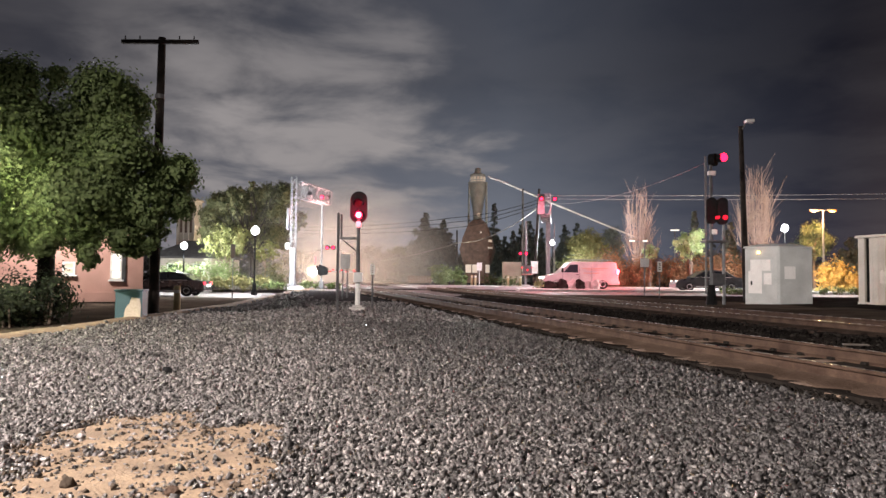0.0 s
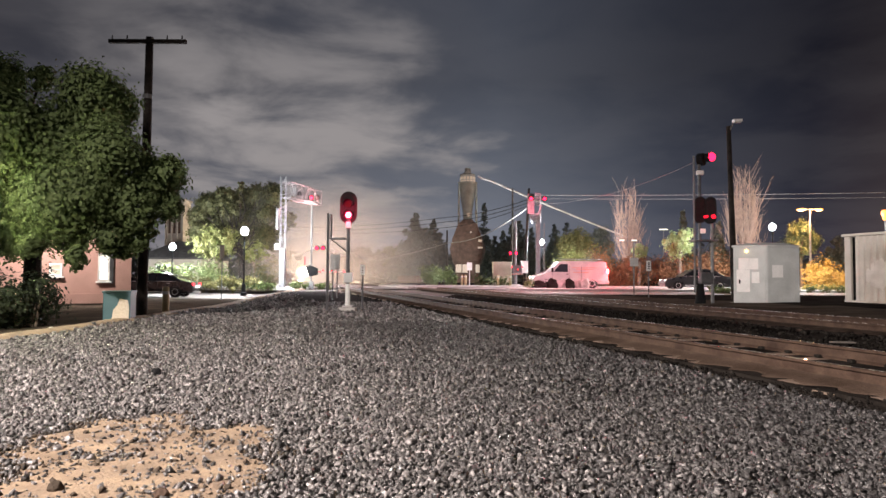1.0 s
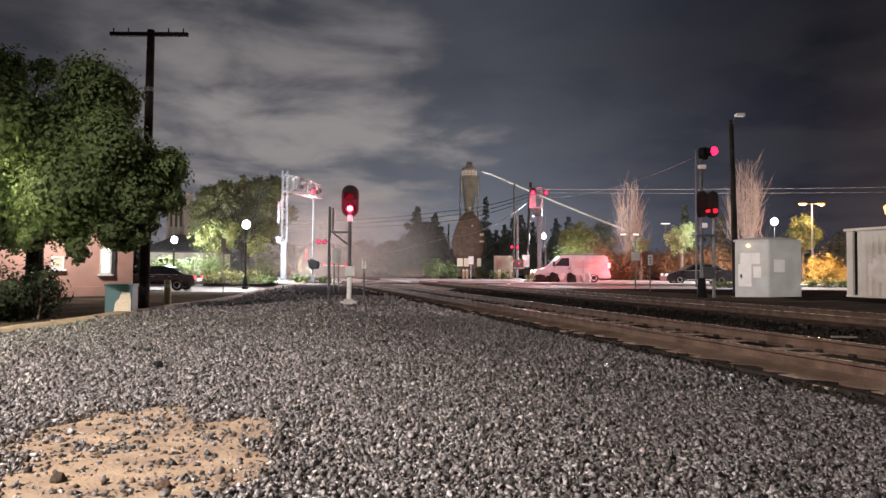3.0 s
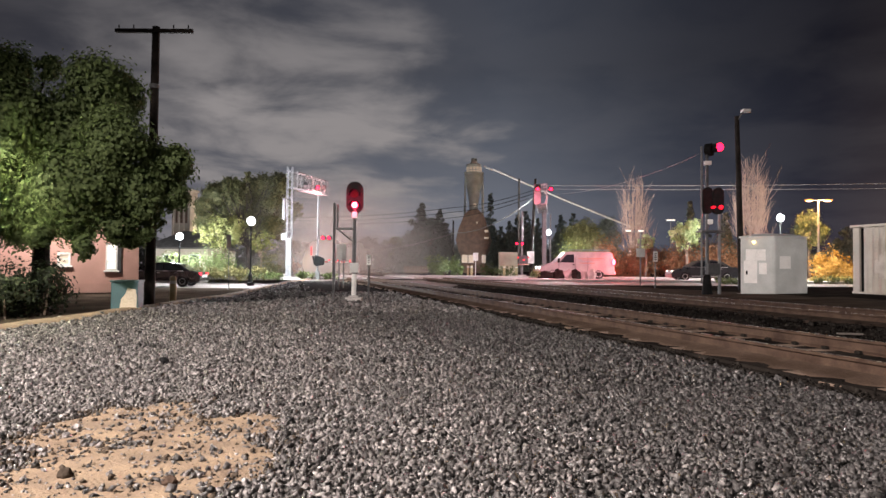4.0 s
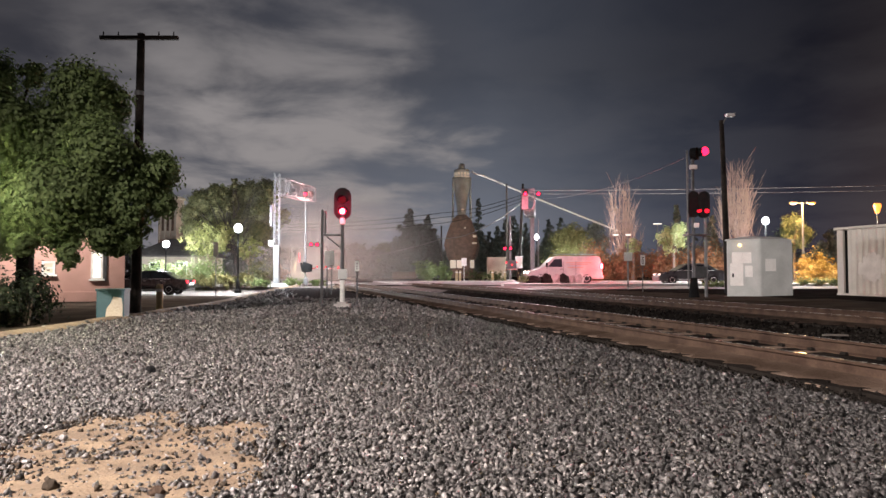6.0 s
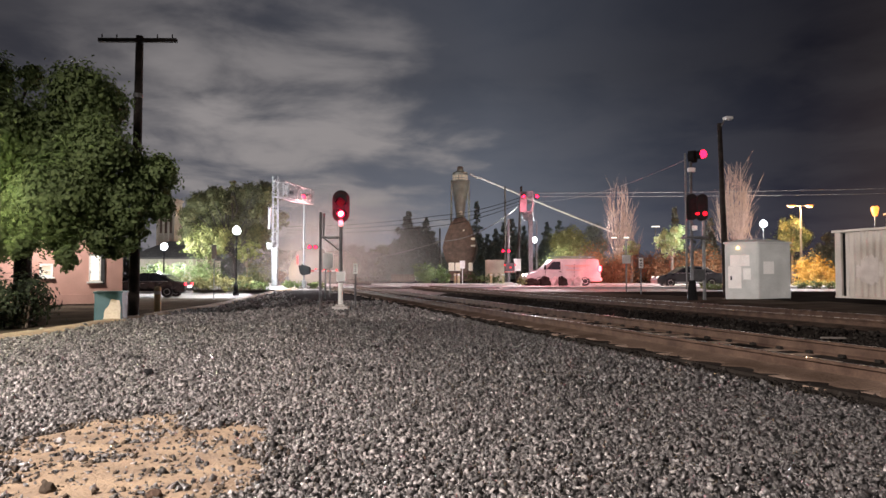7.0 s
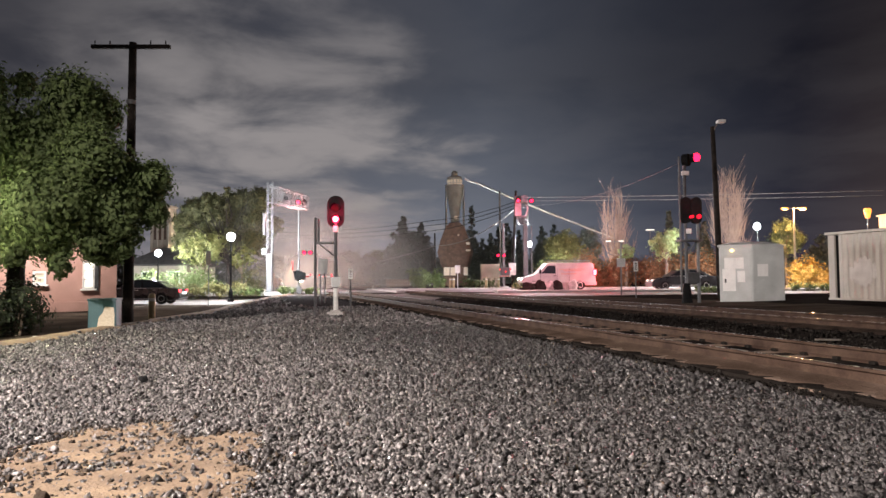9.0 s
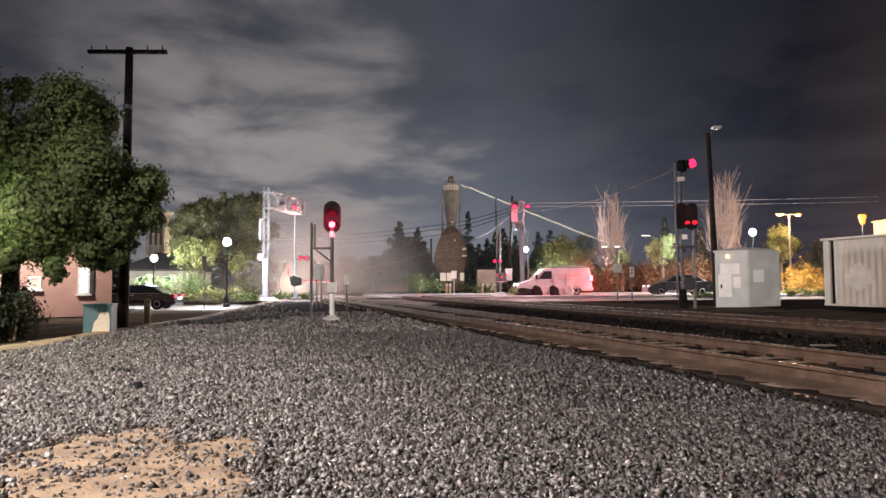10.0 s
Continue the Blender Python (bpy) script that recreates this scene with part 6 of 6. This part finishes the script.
def window(root, u, z, w, h, y=0.0, pane=None, bars=2, frame_mat=PAINT_WHITE):
    """A framed window set into the front wall."""
    bm = B()
    t = 0.07
    for cx, cz, sx, sz in ((u - w / 2, z, t, h + t), (u + w / 2, z, t, h + t), (u, z - h / 2, w, t), (u, z + h / 2, w, t)):
        box(bm, cx, y - 0.02, cz, sx, 0.1, sz)
    fr = part("window", bm, frame_mat, root, "painted window frame")
    bm = B()
    box(bm, u, y - 0.008, z, w - t, 0.02, h - t)
    part("pane", bm, pane or WINDOW, fr, "window pane")
    for k in range(1, bars):
        bm = B()
        box(bm, u, y - 0.03, z - h / 2 + h * k / bars, w - t, 0.03, 0.04)
        part("glazing_bar", bm, frame_mat, fr)
    bm = B()
    box(bm, u, y - 0.07, z - h / 2 - 0.06, w + 0.2, 0.16, 0.06, 0.01)
    part("sill", bm, frame_mat, fr)


def depot():
    w = 12.0
    xr = -11.653
    turn = 28
    c, s = math.cos(radians(turn)), math.sin(radians(turn))
    root = building("depot_building", "low pink stucco building with lit windows behind the tree", xr - w / 2 * c, 25.0 - w / 2 * s, turn, w, 7.0, 3.0, STUCCO, 1.7)
    f = w / 2
    window(root, f - 0.92, 1.32, 0.32, 0.95, 0, LIT_WARM, 3)
    window(root, f - 2.45, 1.22, 0.34, 0.4, 0, LIT_DIM, 2)
    window(root, f - 5.6, 1.3, 0.8, 1.05, 0, None, 2)
    bm = B()
    box(bm, f - 0.66, -0.03, 1.3, 0.14, 0.05, 1.15, 0.01)
    part("shutter", bm, DARK_STEEL, root, "dark window shutter")
    bm = B()
    box(bm, 0, -0.04, 0.18, w, 0.08, 0.36, 0.01)
    part("skirting", bm, STUCCO, root, "plinth band")
    return root


depot()


def church():
    root = thing("church_tower", "tall pale church tower with narrow upright openings", "building", (-31.398, 78, 0))
    w, h = 2.115, 9.527
    bm = B()
    box(bm, 0, w / 2, h / 2, w, w, h, 0.05)
    part("wall", bm, BEIGE, root)
    for k in (-0.27, 0.0, 0.27):
        bm = B()
        box(bm, k * w, -0.03, h - 2.2, 0.24, 0.12, 3.2)
        part("opening", bm, BROWN_WOOD, root, "tall dark opening")
    for k in (-0.46, -0.14, 0.14, 0.46):
        bm = B()
        box(bm, k * w, -0.12, h / 2, 0.16, 0.2, h)
        part("pilaster", bm, BEIGE, root)
    bm = B()
    box(bm, 0, w / 2, h + 0.1, w + 0.3, w + 0.3, 0.25, 0.05)
    part("cornice", bm, BEIGE, root)


church()
house = building("house", "low grey house with a dark pitched roof behind the hedges", -25.275, 62.0, 0, 5.641, 8, 2.356 + 0.2, BEIGE, 1.844, ROOF, -0.2)
window(house, -0.8, 1.5, 1.0, 1.0)
window(house, 1.6, 1.5, 1.0, 1.0)
far_house = building("flat_building", "orange-lit building beyond the container with a roof rail", 44.288, 52, 0, 6.610, 8, 6.332, BEIGE, 0.5, BEIGE, 0, 0.3, 0.15)
window(far_house, -2.2, 2.5, 1.1, 1.3)
window(far_house, 0.2, 2.5, 1.1, 1.3)


def water_tower():
    """Funnel-shaped steel tower top with a lit band, over trestle legs."""
    y = 100.0
    root = thing("water_tower", "weathered green funnel-shaped water tower with a lit band", "tower", (3.729, y, 0))
    bm = B()
    lathe(bm, [(0.593, 8.881), (0.678, 10.407), (1.356, 14.644), (1.483, 14.983)], 24)
    part("funnel", bm, OLIVE, root, "tapering steel tank", True)
    bm = B()
    lathe(bm, [(1.102, 14.898), (1.102, 16.000)], 24)
    part("drum", bm, OLIVE, root)
    for k in range(14):
        a = 2 * math.pi * k / 14
        bm = B()
        box(bm, 0, 0, 0, 0.36, 0.06, 0.42, 0.01)
        w = part("lit_window", bm, LIT_DIM, root, "lit window of the band")
        w.matrix_basis = pose(math.sin(a) * 1.119, -math.cos(a) * 1.119, 15.576, 0, 0, math.degrees(a))
        bm = B()
        box(bm, 0, 0, 0, 0.4, 0.06, 0.2, 0.01)
        w = part("lit_window", bm, LIT_DIM, root, "lit lower strip of the band")
        w.matrix_basis = pose(math.sin(a) * 1.119, -math.cos(a) * 1.119, 15.153, 0, 0, math.degrees(a))
    bm = B()
    lathe(bm, [(1.144, 16.000), (1.144, 16.169), (0.508, 16.424), (0.424, 17.102), (0.254, 17.186)], 20)
    part("cap", bm, OLIVE, root)
    for sx, sy in ((-1, -1), (1, -1), (1, 1), (-1, 1)):
        bm = B()
        rod(bm, (sx * 1.441, sy * 1.271, 0), (sx * 1.271, sy * 1.017, 14.814), 0.13, 0.11, 6)
        part("leg", bm, OLIVE, root)
    bm = B()
    rod(bm, (0, 0, 0), (0, 0, 9.051), 0.4, 0.4, 12)
    part("riser", bm, OLIVE, root)
    bm = B()
    ball(bm, (0.1, -0.763, 10.068), 0.28, 2)
    part("tower_lamp", bm, LIT_DIM, root, "small lamp")


water_tower()


def tank_house():
    """Brown timber tower house, wide at the belly, in front of the water tower."""
    y = 93.0
    root = thing("tank_house", "brown timber tank house with flared sides and small lit windows", "tower", (3.547, y, 0))
    bm = B()
    prof = [(1.734, 0.0), (1.734, 2.182), (2.128, 3.049), (2.522, 4.547), (2.128, 6.123), (1.340, 8.172), (0.631, 8.803)]
    lathe(bm, [(r * 1.3, z) for r, z in prof], 4)
    part("wall", bm, BROWN_WOOD, root).matrix_basis = pose(0, 0, 0, 0, 0, 38)
    for k in range(7):
        z = 2.2 + 0.8 * k
        bm = B()
        r = np.interp(z, [p[1] for p in prof], [p[0] for p in prof]) + 0.03
        lathe(bm, [(r * 1.3, z), (r * 1.3, z + 0.09)], 4)
        part("batten", bm, BROWN_WOOD, root).matrix_basis = pose(0, 0, 0, 0, 0, 38)
    for px, py, w, h in ((1.576, 5.729, 0.5, 0.32), (1.576, 4.783, 0.6, 0.22), (0.315, 6.911, 0.2, 0.2)):
        bm = B()
        r = float(np.interp(py, [p[1] for p in prof], [p[0] for p in prof]))
        box(bm, px, -(0.95 * r + 0.2 + 0.1 * abs(px)), py, w, 0.3, h, 0.02)
        part("window", bm, LIT_DIM, root, "small lit window")
    # pale ground-floor fronts, given a glow of their own
    for px, w in ((-1.340, 0.788), (-0.473, 0.709), (1.261, 0.552)):
        bm = B()
        box(bm, px, -1.734 - 0.35, 1.946, w, 0.2, 1.1, 0.02)
        part("ground_panel", bm, LIT_DIM, root, "glowing pale ground-floor panel")
    return root


tank_house()


def fence(x0, x1, y, h, label):
    root = thing("fence", label, "fence", ((x0 + x1) / 2, y, 0))
    n = int((x1 - x0) / 0.34)
    bm = B()
    box(bm, 0, 0, h / 2, 0.28, 0.03, h, 0.006)
    first = part("slat", bm, BROWN_WOOD, root)
    for k in range(n):
        s = first if k == 0 else new("slat", first.data)
        s.parent = root
        s.matrix_basis = pose(-(x1 - x0) / 2 + 0.17 + k * 0.34, 0, 0)
    for z in (0.3, h - 0.3):
        bm = B()
        box(bm, 0, 0.04, z, x1 - x0, 0.05, 0.1)
        part("rail", bm, BEIGE, root)


fence(-5.624, -2.278, 84, 0.929, "low pale wooden fence beyond the crossing")


# ---------- signs, bollards, kerb ----------
def sign(name, label, x, y, z0, ztop, w, h, mat=PAINT_WHITE, pole=DARK_STEEL, bars=(), r=0.03, ext=0.0):
    root = thing(name, label, "sign", (x, y, z0))
    bm = B()
    rod(bm, (0, 0.02, -0.1), (0, 0.02, ztop - z0 + ext), r, r, 8)
    part("post", bm, pole, root)
    bm = B()
    box(bm, 0, -0.02, ztop - z0 - h / 2, w, 0.015, h, 0.005)
    plate = part("plate", bm, mat, root)
    for z, bw, bh in bars:
        bm = B()
        box(bm, 0, -0.031, ztop - z0 - h / 2 + z * h, bw * w, 0.004, bh * h)
        part("marking", bm, BLACK, plate, "black bar")
    return root


def lamp_arm(x, y, z):
    """Short cross-bar with two small pale lamp heads, fixed on top of the tall sign post."""
    root = thing("twin_lamp", "small twin lamp heads on a cross-bar above the sign", "lamp", (x, y, z))
    bm = B()
    rod(bm, (-0.72, 0, 0), (0.08, 0, 0), 0.022, 0.022, 8)
    part("cross_bar", bm, ALU, root)
    for u in (-0.66, 0.02):
        bm = B()
        box(bm, u, 0, 0.03, 0.26, 0.16, 0.07, 0.02)
        part("lamp_head", bm, LIT_WARM, root, "pale glowing head")


lamp_arm(10.342, 36.0, 2.922)
DIGITS = ((0.27, 0.5, 0.1), (0.1, 0.4, 0.08), (-0.08, 0.5, 0.1), (-0.28, 0.45, 0.1))
sign("marker_sign", "small white trackside marker plate on a dark post", -2.390, 20.0, 0, 1.305, 0.127, 0.305, bars=DIGITS)
sign("marker_sign", "small white trackside marker plate on a dark post", 9.898, 32.0, 0, 1.759, 0.217, 0.488, bars=DIGITS)
sign("road_sign", "pale rectangular sign seen from behind beside the signal", -4.439, 27.0, 0, 1.824, 0.206, 0.618, PAINT_WHITE)
sign("road_sign", "pale rectangular sign on a galvanised post", -4.571, 29.0, 0, 1.885, 0.246, 0.639, PAINT_WHITE, ALU)
sign("road_sign", "pale sign seen edge-on near the parked car", -11.898, 36.0, -0.3, 2.556, 0.244, 0.732, PAINT_WHITE, ALU)
sign("road_sign", "pale sign panel on a tall galvanised post", 10.342, 36.0, 0, 2.007, 0.458, 0.458, PAINT_WHITE, ALU, (), 0.045, 0.95)
sign("road_sign", "white square sign at the far kerb", 2.441, 60.0, 0, 2.169, 0.458, 0.712, PAINT_WHITE, PAINT_WHITE)


def bollard(x, y, z, h, r=0.082):
    root = thing("bollard", "faded yellow steel bollard", "bollard", (x, y, z), 0, "bollards")
    bm = B()
    lathe(bm, [(r, -0.1), (r, h - 0.06), (r * 0.8, h - 0.015), (r * 0.3, h)], 14)
    part("post", bm, YELLOW, root, "", True)
    bm = B()
    lathe(bm, [(r * 1.03, h - 0.2), (r * 1.03, h - 0.12)], 14)
    part("band", bm, PAINT_WHITE, root, "pale band")


bollard(-6.989, 16.9, -0.06, 0.74)
bollard(-7.777, 17.2, -0.06, 0.72)
for px in (1.780, 2.085, 5.034, 6.153):
    bollard(px, 60.2, 0.1, 0.95, 0.11)


def sandy_verge():
    """Crumbling strip of tan grit along the edge of the ballast."""
    ys = np.arange(6.5, 45.0, 0.12)
    rng = np.random.default_rng(9)
    us = np.linspace(-1, 1, 7)
    verts = []
    for y in ys:
        c = float(edge_x(y)) - 0.14 + 0.05 * math.sin(1.7 * y) + 0.03 * math.sin(5.1 * y)
        w = 0.27 + 0.07 * math.sin(2.3 * y + 1) + 0.05 * math.sin(7.7 * y)
        for u in us:
            x = c + u * w
            verts.append((x, y, float(height(np.array(x), np.array(y))) + 0.075 * (1 - u * u) - 0.012 + rng.uniform(0, 0.014)))
    n = len(us)
    i = (np.arange(len(ys) - 1)[:, None] * n + np.arange(n - 1)[None]).ravel()
    ob = raw("verge", np.array(verts), np.stack([i, i + 1, i + 1 + n, i + n], 1), SAND)
    tagged(ob, "crumbling tan sandy strip along the ballast edge", "verge", kind="structure")


sandy_verge()


def litter(x, y, z, w, d, turn, mat=CONCRETE):
    bm = B()
    box(bm, 0, 0, 0.02, w, d, 0.03, 0.008)
    single("litter", bm, mat, "pale flat scrap lying on the ground", "litter", (x, y, z), turn)


litter(-7.304, 12.6, -0.05, 0.16, 0.1, 15)
litter(6.821, 11.4, -0.12, 0.4, 0.07, -10, PATHWAY)
litter(-3.5, 4.88, 0.0, 0.35, 0.3, 20)


# ---------- what moves ----------
def motions():
    # the train creeps towards the crossing
    rows = []
    for t, along in ((0, 103.0), (1.4, 101.0), (2.6, 97.5), (3.8, 93.2), (5.5, 91.2), (7.5, 89.2), (10, 87.2)):
        rows.append((t, Matrix.Translation(on_track(NEAR_TRACK, along, RAIL_HEAD)) @ pose(0, 0, 0, 0, 0, 15.34)))
    walk(TRAIN, rows)
    # added drum swings aside and briefly back, to hide and show the headlight
    swing = [(0, 0), (1.5, 0), (1.72, -85), (2.2, -112), (3.4, -112), (3.6, -75), (3.75, -30), (3.95, -85), (4.3, -112), (10, -112)]
    walk(TRAIN_LAMP, [(t, pose(0, -0.05, 1.2, 90, 0, 0) @ pose(0, 0, 0, 0, a, 0)) for t, a in swing])


motions()
